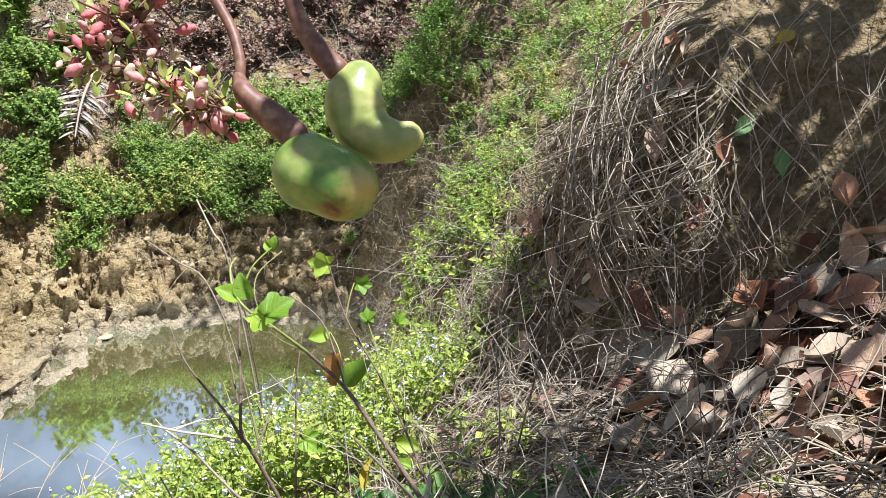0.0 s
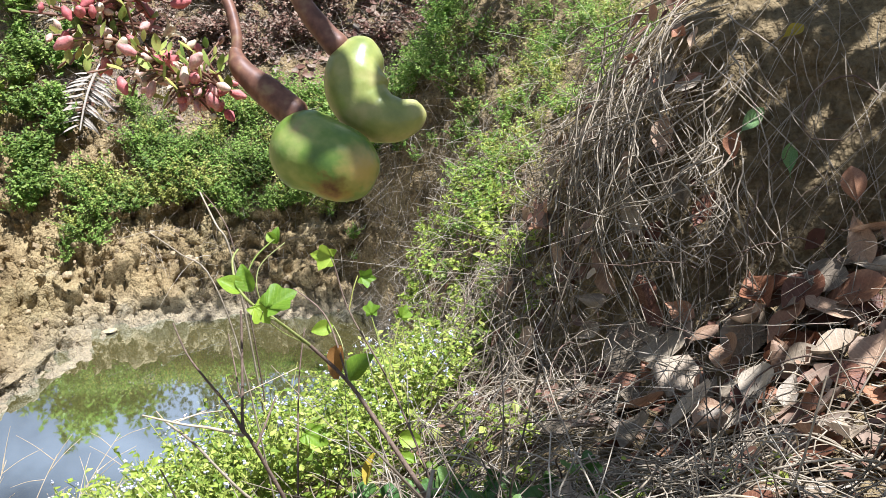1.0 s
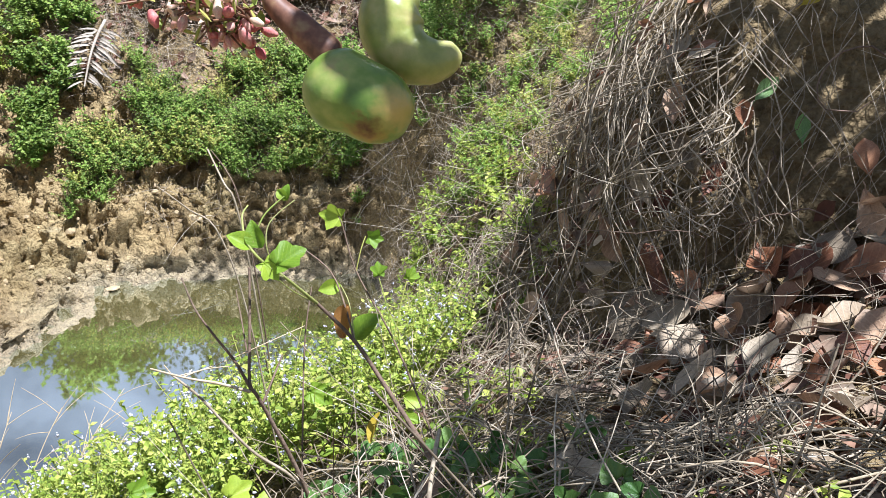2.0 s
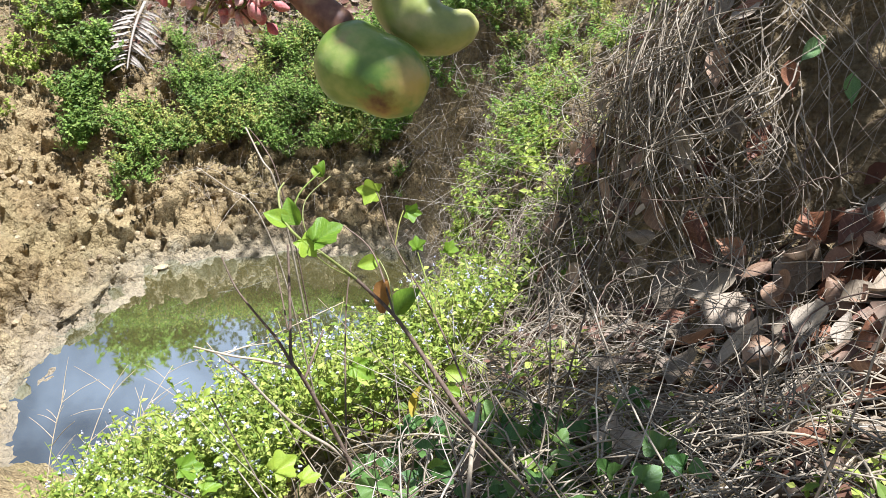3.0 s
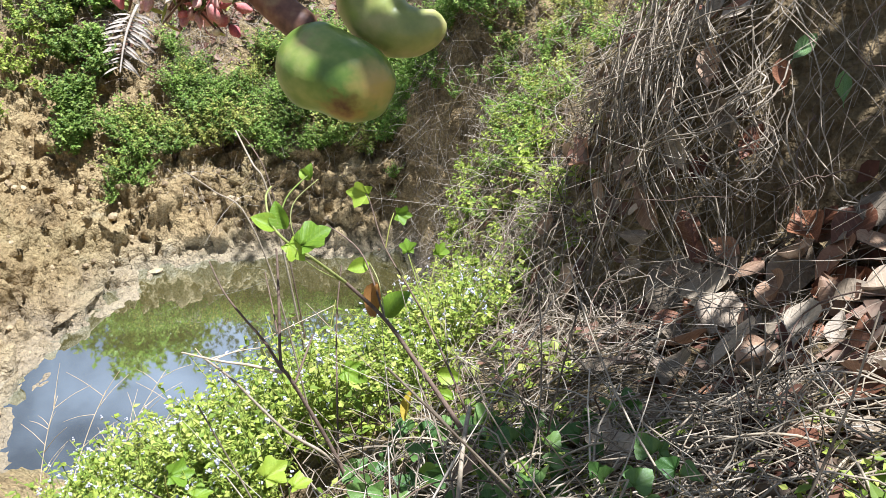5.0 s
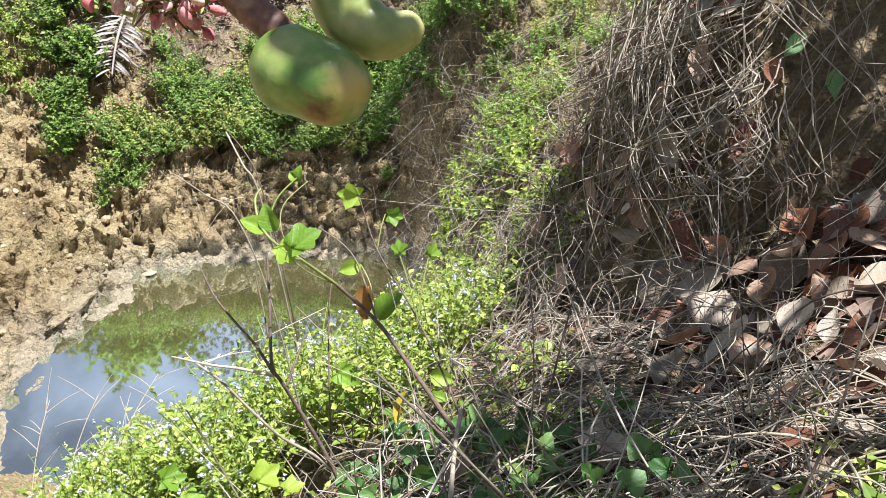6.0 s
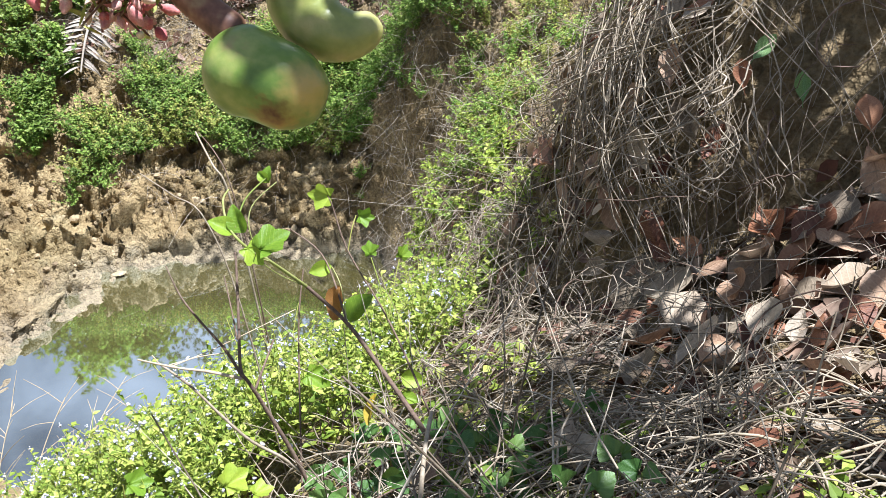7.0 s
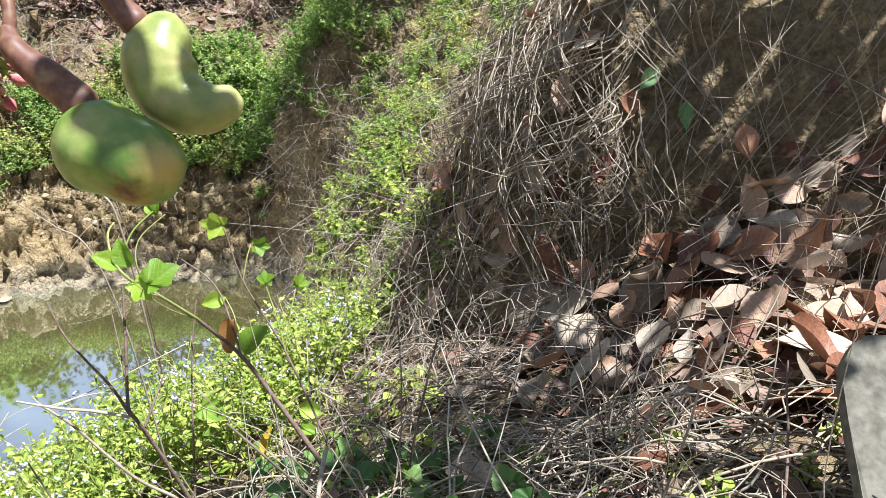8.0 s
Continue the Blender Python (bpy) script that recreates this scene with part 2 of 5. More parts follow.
def nut_material(name, low, middle, high):
    """Waxy green skin, yellower below, with a red blush and a brown scar."""
    m = bpy.data.materials.new(name)
    nodes, links, bsdf = nodes_of(m)
    geo = nodes.new("ShaderNodeNewGeometry")

    def noise_ramp(scale, stops, detail=4):
        n, r = nodes.new("ShaderNodeTexNoise"), nodes.new("ShaderNodeValToRGB")
        n.inputs["Scale"].default_value, n.inputs["Detail"].default_value = scale, detail
        links.new(geo.outputs["Position"], n.inputs["Vector"])
        links.new(n.outputs["Fac"], r.inputs["Fac"])
        while len(r.color_ramp.elements) < len(stops):
            r.color_ramp.elements.new(0.5)
        for e, (p, c) in zip(r.color_ramp.elements, stops):
            e.position, e.color = p, (*c, 1)
        return r

    def spot(place, inner, outer):
        d, r = nodes.new("ShaderNodeVectorMath"), nodes.new("ShaderNodeMapRange")
        d.operation = "DISTANCE"
        d.inputs[1].default_value = place
        wob, off = nodes.new("ShaderNodeTexNoise"), nodes.new("ShaderNodeVectorMath")
        wob.inputs["Scale"].default_value = 320
        off.operation = "MULTIPLY_ADD"
        off.inputs[1].default_value, = ((0.008, 0.008, 0.008),)
        links.new(geo.outputs["Position"], wob.inputs["Vector"])
        links.new(wob.outputs["Color"], off.inputs[0])
        links.new(geo.outputs["Position"], off.inputs[2])
        links.new(off.outputs[0], d.inputs[0])
        links.new(d.outputs["Value"], r.inputs["Value"])
        r.inputs["From Min"].default_value, r.inputs["From Max"].default_value = outer, inner
        return r.outputs["Result"]

    skin = noise_ramp(90, [(0.3, low), (0.5, middle), (0.70, high)])
    out = skin.outputs["Color"]
    for place, inner, outer, tone in ((SCAR + Vector((0.004, 0.002, -0.002)), 0.006, 0.015, (0.45, 0.25, 0.05)), (SCAR + Vector((-0.012, 0.004, -0.004)), 0.003, 0.012, (0.42, 0.33, 0.07)),
                                      (SCAR + Vector((0.016, 0.01, 0.014)), 0.003, 0.011, (0.46, 0.34, 0.09)), (SCAR + Vector((-0.008, 0.01, 0.036)), 0.004, 0.013, (0.46, 0.26, 0.14)),
                                      (SCAR + Vector((0.018, 0.01, 0.030)), 0.002, 0.008, (0.50, 0.28, 0.12)), (SCAR + Vector((-0.010, 0.0, -0.008)), 0.004, 0.014, (0.40, 0.31, 0.05)), (SCAR + Vector((0.026, 0.008, 0.012)), 0.004, 0.013, (0.44, 0.33, 0.06)), (SCAR + Vector((0.004, 0.003, 0.004)), 0.0045, 0.0095, (0.075, 0.026, 0.012))):
        mix = nodes.new("ShaderNodeMixRGB")
        mix.inputs[2].default_value = (*tone, 1)
        links.new(spot(place, inner, outer), mix.inputs[0])
        links.new(out, mix.inputs[1])
        out = mix.outputs["Color"]
    links.new(out, bsdf.inputs["Base Color"])
    bsdf.inputs["Roughness"].default_value = 0.34
    bsdf.inputs["Subsurface Weight"].default_value = 0.08
    bsdf.inputs["Subsurface Radius"].default_value = (0.004, 0.003, 0.001)
    b, n = nodes.new("ShaderNodeBump"), nodes.new("ShaderNodeTexNoise")
    n.inputs["Scale"].default_value = 500
    links.new(geo.outputs["Position"], n.inputs["Vector"])
    b.inputs["Strength"].default_value, b.inputs["Distance"].default_value = 0.15, 0.0006
    links.new(n.outputs["Fac"], b.inputs["Height"])
    links.new(b.outputs["Normal"], bsdf.inputs["Normal"])
    return m


M_NUT = nut_material("green_nut_skin", (0.085, 0.16, 0.024), (0.165, 0.25, 0.04), (0.31, 0.35, 0.09))
M_RIPE_NUT = nut_material("olive_nut_skin", (0.18, 0.215, 0.05), (0.28, 0.305, 0.075), (0.43, 0.385, 0.14))
M_STALK = surface("red_brown_stalk", [(0.09, 0.04, 0.028), (0.21, 0.10, 0.058), (0.32, 0.25, 0.11)], 55, 0.5, 0.15, 260, "noise", 0, 0.35, 0.0006, 0.35)
M_BUD = surface("pink_bud", [(0.62, 0.17, 0.16), (0.74, 0.42, 0.34), (0.80, 0.72, 0.46)], 2, 0.6, 0.2, 9, "object", 0.15, 0.3, 0.0005, 0.4)
M_BRACT = surface("green_bract", [(0.18, 0.27, 0.05), (0.36, 0.42, 0.09), (0.55, 0.52, 0.14)], 3, 0.6, 0.2, 20, "object", 0.3, 0.3, 0.0005, 0.25)


def water_material():
    """Turbid pond water under a still, strongly mirroring surface."""
    m = bpy.data.materials.new("murky_water")
    nodes, links, bsdf = nodes_of(m)
    n, r, b = nodes.new("ShaderNodeTexNoise"), nodes.new("ShaderNodeValToRGB"), nodes.new("ShaderNodeBump")
    n.inputs["Scale"].default_value, n.inputs["Detail"].default_value = 1.1, 5
    r.color_ramp.elements[0].color, r.color_ramp.elements[1].color = (0.14, 0.125, 0.025, 1), (0.26, 0.23, 0.09, 1)
    links.new(n.outputs["Fac"], r.inputs["Fac"])
    links.new(r.outputs["Color"], bsdf.inputs["Base Color"])
    bsdf.inputs["Roughness"].default_value, bsdf.inputs["Specular IOR Level"].default_value = 0.9, 0.0
    n2 = nodes.new("ShaderNodeTexNoise")
    n2.inputs["Scale"].default_value, n2.inputs["Detail"].default_value = 9, 3
    b.inputs["Strength"].default_value, b.inputs["Distance"].default_value = 0.06, 0.01
    links.new(n2.outputs["Fac"], b.inputs["Height"])
    gl, mix = nodes.new("ShaderNodeBsdfGlossy"), nodes.new("ShaderNodeMixShader")
    gl.inputs["Roughness"].default_value = 0.03
    gl.inputs["Color"].default_value = (0.82, 0.91, 1.0, 1)
    mix.inputs[0].default_value = 0.82
    links.new(b.outputs["Normal"], gl.inputs["Normal"])
    links.new(bsdf.outputs[0], mix.inputs[1])
    links.new(gl.outputs[0], mix.inputs[2])
    links.new(mix.outputs[0], nodes["Material Output"].inputs["Surface"])
    return m


M_WATER = water_material()

# ---------------------------------------------------------------- mesh helpers


def mesh_of(name, verts, faces, material, smooth=True):
    me = bpy.data.meshes.new(name)
    me.from_pydata(np.asarray(verts, float).tolist(), [], faces if isinstance(faces, list) else faces.tolist())
    me.materials.append(material)
    if smooth:
        me.polygons.foreach_set("use_smooth", np.ones(len(me.polygons), bool))
    me.update()
    return me


def thing(name, verts, faces, material, label="", category="", group="", kind="", parent=None, smooth=True):
    ob = new(name, mesh_of(name, verts, faces, material, smooth))
    if parent is not None:
        ob.parent = parent
    return tagged(ob, label, category, group, kind)


def base(name, place, label, category, group="", kind=""):
    ob = new(name)
    ob.empty_display_size = 0.05
    ob.location = place
    return tagged(ob, label, category, group, kind)


class Heap:
    """Collects many small pieces into one mesh."""

    def __init__(self):
        self.v, self.f3, self.f4, self.n = [], [], [], 0

    def add(self, v, f):
        v, f = np.asarray(v, float).reshape(-1, 3), np.asarray(f, int)
        (self.f3 if f.shape[1] == 3 else self.f4).append(f + self.n)
        self.v.append(v)
        self.n += len(v)
        return self

    def tubes(self, paths, radii, sides=3):
        """paths: N x K x 3; radii: N x K."""
        p = np.asarray(paths, float)
        if p.ndim == 2:
            p = p[None]
        n, k, _ = p.shape
        r = np.broadcast_to(np.asarray(radii, float), (n, k))
        t = np.gradient(p, axis=1)
        t /= np.linalg.norm(t, axis=2, keepdims=True) + 1e-9
        ref = np.where(np.abs(t[:, :1, 2:3]) > 0.8, np.array([1.0, 0.1, 0]), np.array([0.1, 0, 1.0]))
        a = np.cross(t, np.broadcast_to(ref, t.shape))
        a /= np.linalg.norm(a, axis=2, keepdims=True) + 1e-9
        b = np.cross(t, a)
        ang = np.arange(sides) * 2 * np.pi / sides
        ring = p[:, :, None] + r[:, :, None, None] * (np.cos(ang)[:, None] * a[:, :, None] + np.sin(ang)[:, None] * b[:, :, None])
        i = np.arange(n)[:, None, None] * k * sides + np.arange(k - 1)[None, :, None] * sides
        j, j2 = np.arange(sides), (np.arange(sides) + 1) % sides
        f = np.stack([i + j, i + j2, i + sides + j2, i + sides + j], -1).reshape(-1, 4)
        return self.add(ring.reshape(-1, 3), f)

    def scatter(self, v, f, places, turns, sizes):
        """Copies of a small piece; turns: N x 3 x 3 with the piece's axes in its columns."""
        v, f = np.asarray(v, float), np.asarray(f, int)
        n = len(places)
        out = np.einsum("nij,vj->nvi", turns, v) * np.asarray(sizes).reshape(n, 1, 1) + np.asarray(places)[:, None]
        return self.add(out.reshape(-1, 3), (f[None] + (np.arange(n) * len(v))[:, None, None]).reshape(-1, f.shape[1]))

    def object(self, name, material, label="", category="", group="", kind="", parent=None, smooth=True):
        faces = [tuple(x) for block in self.f3 + self.f4 for x in block.tolist()]
        return thing(name, np.concatenate(self.v), faces, material, label, category, group, kind, parent, smooth)


def unit(a):
    return a / (np.linalg.norm(a, axis=-1, keepdims=True) + 1e-9)


def axes_from(z, spin):
    """N frames whose third axis is z, spun about it."""
    z = unit(np.asarray(z, float))
    ref = np.where(np.abs(z[:, 2:3]) > 0.9, np.array([1.0, 0, 0]), np.array([0, 0, 1.0]))
    x = unit(np.cross(ref, z))
    y = np.cross(z, x)
    c, s = np.cos(spin)[:, None], np.sin(spin)[:, None]
    return np.stack([c * x + s * y, -s * x + c * y, z], -1)


def leaf_shape(nu=7, nv=5, blunt=0.62, fold=0.15, curl=0.2, wave=0.0, seed=0, width=0.62):
    """A leaf one unit long along y, lying in xy: widest at blunt."""
    r = np.random.default_rng(seed)
    verts, faces = [], []
    ph = r.uniform(0, 6.28)
    for i in range(nu):
        u = i / (nu - 1)
        e = math.log(0.5) / math.log(blunt)
        w = width / 2 * max(0.02, math.sin(math.pi * min(1, max(0, u)) ** e)) ** 0.75
        for j in range(nv):
            s = 2 * j / (nv - 1) - 1
            z = fold * abs(s) * w * 2 + curl * (u - 0.5) ** 2 * (1 + 0.5 * s) + wave * math.sin(5 * u + 3 * s + ph) * abs(s)
            verts.append((s * w, u, z))
    for i in range(nu - 1):
        for j in range(nv - 1):
            a = i * nv + j
            faces.append((a, a + 1, a + nv + 1, a + nv))
    return np.array(verts), np.array(faces)


SMALL_LEAF = (np.array([(0, 0, 0), (-0.28, 0.4, 0.08), (0, 0.45, 0), (0.28, 0.4, 0.08), (0, 1, -0.08)], float), np.array([(0, 2, 1), (0, 3, 2), (1, 2, 4), (2, 3, 4)]))


NOISE_TABLES = {}


def noise_table(seed, shape):
    if (seed, shape) not in NOISE_TABLES:
        NOISE_TABLES[seed, shape] = np.random.default_rng(seed).random(shape)
    return NOISE_TABLES[seed, shape]


def value_noise(x, y, scale, seed):
    r = noise_table(seed, (256, 256))
    x, y = x * scale + 1000, y * scale + 1000
    i, j = np.floor(x).astype(int), np.floor(y).astype(int)
    u, v = x - i, y - j
    u, v = u * u * (3 - 2 * u), v * v * (3 - 2 * v)
    g = lambda a, b: r[a % 256, b % 256]
    return (g(i, j) * (1 - u) + g(i + 1, j) * u) * (1 - v) + (g(i, j + 1) * (1 - u) + g(i + 1, j + 1) * u) * v


# ---------------------------------------------------------------- the ground
WATER = -1.8
POND = [(-2.47, 3.93), (-2.40, 4.28), (-2.23, 4.76), (-2.05, 5.20), (-1.75, 5.42), (-1.30, 5.50), (-0.75, 5.52), (-0.25, 5.46), (-0.02, 5.22),
        (-0.08, 4.6), (-0.16, 3.9), (-0.30, 3.25), (-0.60, 2.95), (-1.0, 2.92), (-1.5, 3.02), (-1.92, 3.17), (-2.16, 3.28), (-2.32, 3.48), (-2.44, 3.68)]
WALL = [(2.6, 0.2), (1.9, 0.85), (1.45, 1.22), (1.1, 1.50), (0.82, 1.65), (0.56, 1.76), (0.47, 1.95), (0.42, 2.3), (0.40, 3.0), (0.5, 4.0)]
# bank profiles, height over distance from the water, for directions round the pond (degrees)
DIST = [-0.6, 0.0, 0.2, 0.35, 0.6, 1.1, 1.7, 2.1, 2.5, 4.0, 6.0, 12.0]
P_RIGHT = [-2.3, -1.8, -1.05, -0.50, -0.05, 0.46, 0.85, 1.05, 1.2, 1.5, 1.7, 2.3]
P_FAR = [-2.2, -1.8, -1.60, -1.36, -1.17, -0.84, -0.42, -0.15, 0.10, 0.6, 1.0, 1.7]
P_LEFT = [-2.1, -1.8, -1.70, -1.62, -1.50, -1.32, -1.08, -0.9, -0.70, 0.0, 0.5, 1.4]
P_NEAR = [-2.3, -1.8, -1.50, -1.22, -0.78, -0.05, 0.28, 0.48, 0.74, 1.1, 1.15, 1.4]
P_SIDE = [-2.3, -1.8, -1.62, -1.44, -1.08, -0.48, 0.02, 0.20, 0.34, 0.6, 0.9, 1.3]
TURNS = [(-180, P_LEFT), (-140, P_LEFT), (-108, P_SIDE), (-80, P_SIDE), (-66, P_NEAR), (-60, P_NEAR), (-36, P_RIGHT), (44, P_RIGHT), (68, P_FAR), (115, P_FAR), (150, P_LEFT), (180, P_LEFT)]


def seg_dist(px, py, line, closed=False):
    """Distance to a polyline, and on which side (positive: to its right)."""
    best = np.full(px.shape, 1e9)
    side = np.zeros(px.shape)
    pts = list(line) + ([line[0]] if closed else [])
    for (ax, ay), (bx, by) in zip(pts[:-1], pts[1:]):
        ux, uy = bx - ax, by - ay
        k = np.clip(((px - ax) * ux + (py - ay) * uy) / (ux * ux + uy * uy), 0, 1)
        dx, dy = px - ax - k * ux, py - ay - k * uy
        d = np.hypot(dx, dy)
        s = np.sign(ux * dy - uy * dx)
        near = d < best - 1e-9
        best, side = np.where(near, d, best), np.where(near, -s, side)
    return best, side


def in_pond(px, py):
    inside = np.zeros(px.shape, bool)
    for (ax, ay), (bx, by) in zip(POND, POND[1:] + POND[:1]):
        cross = (ay > py) != (by > py)
        inside ^= cross & (px < (bx - ax) * (py - ay) / ((by - ay) if by != ay else 1e-9) + ax)
    return inside


def smooth_min(a, b, k):
    h = np.clip(0.5 + 0.5 * (b - a) / k, 0, 1)
    return b + (a - b) * h - k * h * (1 - h)


def ground_height(px, py):
    px, py = np.asarray(px, float), np.asarray(py, float)
    d, _ = seg_dist(px, py, POND, True)
    d = np.where(in_pond(px, py), -d, d)
    d = d + ((value_noise(px, py, 2.7, 9) - 0.5) * 0.16 + (value_noise(px, py, 8.0, 10) - 0.5) * 0.07) * np.clip(1.2 - np.abs(d), 0, 1)
    turn = np.degrees(np.arctan2(py - 4.4, px + 1.3))
    z = np.zeros(px.shape)
    for (a, pa), (b, pb) in zip(TURNS[:-1], TURNS[1:]):
        k = np.clip((turn - a) / (b - a), 0, 1)
        k = k * k * (3 - 2 * k)
        m = (turn >= a) & (turn <= b)
        z = np.where(m, np.interp(d, DIST, pa) * (1 - k) + np.interp(d, DIST, pb) * k, z)
    w, side = seg_dist(px, py, WALL)
    w = w * side
    # the ledge in front of the wall, and the steep wall behind it
    ledge = 0.61 + 0.20 * np.clip(-w - 0.25, 0, 2.0)
    z = np.where(w < 0.6, smooth_min(z, ledge + 9 * np.clip(w, 0, 1), 0.08), z)
    steep = np.interp(w, [-0.1, 0, 0.05, 0.12, 0.25, 0.5, 1.0, 3.0, 8.0], [-0.9, 0.3, 0.62, 0.80, 1.02, 1.22, 1.42, 1.75, 2.2])
    eased = np.interp(w, [-0.30, -0.22, -0.10, 0, 0.06, 0.14, 0.27, 0.5, 1.0, 3.0, 8.0], [-0.9, -0.12, 0.15, 0.38, 0.52, 0.72, 0.97, 1.2, 1.42, 1.75, 2.2])
    k = np.clip((px - 0.52) / 0.2, 0, 1)
    rise = eased * (1 - k) + steep * k
    reach = np.clip((3.1 - py) / 0.8, 0, 1)
    return np.maximum(z, rise * reach + (reach - 1) * 3)


def rough_height(px, py):
    """The ground with its clods and hollows."""
    px, py = np.asarray(px, float), np.asarray(py, float)
    z = ground_height(px, py)
    d, _ = seg_dist(px, py, POND, True)
    n = sum((value_noise(px, py, s, k) - 0.5) * a for s, a, k in ((2.5, 0.10, 1), (6, 0.06, 2), (13, 0.035, 3), (30, 0.018, 4)))
    return z + n * np.where(py > 3, 1.0, 0.6) * np.clip(d / 0.06, 0, 1)


def noise_in_space(p, scale, seed):
    r = noise_table(seed, (64, 64, 64))
    q = p * scale + 500
    i = np.floor(q).astype(int)
    u = q - i
    u = u * u * (3 - 2 * u)
    out = 0
    for a in (0, 1):
        for b in (0, 1):
            for c in (0, 1):
                w = (u[..., 0] if a else 1 - u[..., 0]) * (u[..., 1] if b else 1 - u[..., 1]) * (u[..., 2] if c else 1 - u[..., 2])
                out = out + w * r[(i[..., 0] + a) % 64, (i[..., 1] + b) % 64, (i[..., 2] + c) % 64]
    return out


def ground_normal(px, py, e=0.03):
    dx = (ground_height(px + e, py) - ground_height(px - e, py)) / (2 * e)
    dy = (ground_height(px, py + e) - ground_height(px, py - e)) / (2 * e)
    return unit(np.stack([-dx, -dy, np.ones_like(dx)], -1))


def spaced(*runs):
    """Grid lines: (start, end, step) in turn."""
    return np.unique(np.concatenate([np.arange(a, b, s) for a, b, s in runs]).round(4))


gx = np.concatenate([[-160, -100, -60, -35, -22, -15], spaced((-11, -4.6, 0.3), (-4.6, -3.4, 0.03), (-3.4, -0.7, 0.015), (-0.7, 1.5, 0.016), (1.5, 3, 0.08), (3, 11, 0.5)), [15, 22, 35, 60, 100, 160]])
gy = np.concatenate([[-160, -100, -60, -35, -22, -15], spaced((-11, -1, 0.5), (-1, 0.6, 0.08), (0.6, 2.5, 0.014), (2.5, 3.6, 0.03), (3.6, 6.7, 0.016), (6.7, 7.6, 0.03), (7.6, 12, 0.15)), [15, 22, 35, 60, 100, 160]])
GX, GY = np.meshgrid(gx, gy)
GZ = rough_height(GX, GY)
G = np.stack([GX, GY, GZ], -1)
# lumps and crumbs pushed out along the surface; coarse clods on the bare mud round the water
ty, tx = np.gradient(G, axis=0), np.gradient(G, axis=1)
outward = unit(np.cross(tx, ty))
pd, _ = seg_dist(GX, GY, POND, True)
mud = np.clip((GY - 3.4) / 0.5, 0, 1) * np.clip((np.where(GX < -2.1, 2.2, 1.15) - pd) / 0.3, 0, 1) * np.clip(pd / 0.04, 0, 1) * ~in_pond(GX, GY)
mud = mud * np.where(GX > -0.3, 0.5, 1)
turned = G @ np.array([[0.8, 0.6, 0], [-0.48, 0.64, 0.6], [0.36, -0.48, 0.8]])
turned = turned + 0.16 * np.stack([noise_in_space(turned, 4, 71) - 0.5, noise_in_space(turned, 4, 72) - 0.5, noise_in_space(turned, 4, 73) - 0.5], -1) + 0.05 * np.stack([noise_in_space(turned, 14, 74) - 0.5, noise_in_space(turned, 14, 75) - 0.5, noise_in_space(turned, 14, 76) - 0.5], -1)
mud = mud * (0.45 + 1.1 * noise_in_space(turned, 2.6, 77))
billow = sum((np.abs(noise_in_space(turned, s, k) - 0.5) * 2 - 0.35) * a for s, a, k in ((3.4, 0.10, 81), (7.5, 0.13, 82), (15, 0.095, 83)))
lump = billow + sum((noise_in_space(turned, s, k) - 0.5) * a for s, a, k in ((26, 0.085, 84), (46, 0.05, 88)))
crumb = sum((noise_in_space(turned, s, k) - 0.5) * a for s, a, k in ((9, 0.03, 85), (20, 0.03, 86), (42, 0.022, 87)))
near = (np.abs(GX) < 11) & (GY > -1) & (GY < 12)
G = G + outward * (mud * lump + near * crumb * np.clip(pd / 0.1, 0, 1))[..., None]
i = (np.arange(len(gy) - 1)[:, None] * len(gx) + np.arange(len(gx) - 1)).ravel()
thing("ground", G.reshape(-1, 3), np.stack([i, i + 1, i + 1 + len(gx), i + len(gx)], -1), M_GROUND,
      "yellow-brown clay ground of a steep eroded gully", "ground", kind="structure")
pond = [(-3.2 + 4.2 * a / 12, 2.6 + 3.8 * b / 12, WATER) for b in range(13) for a in range(13)]
thing("water", pond, [(b * 13 + a, b * 13 + a + 1, b * 13 + a + 14, b * 13 + a + 13) for b in range(12) for a in range(12)], M_WATER,
      "still murky green pond water reflecting the sky", "water", kind="structure")

# ---------------------------------------------------------------- the fruiting branch
SPOT = Vector((0.0348, 0.3609, 1.3288))
FRAME = aim(*SPOT, -2.0, -28.0, 1.6)
K = 1.95e-4


def near_eye(x, y, depth=0.0):
    """A place beside the fruit: right and up in units of K, depth in metres away from the eye."""
    return FRAME @ Vector((x * K, y * K, -depth))


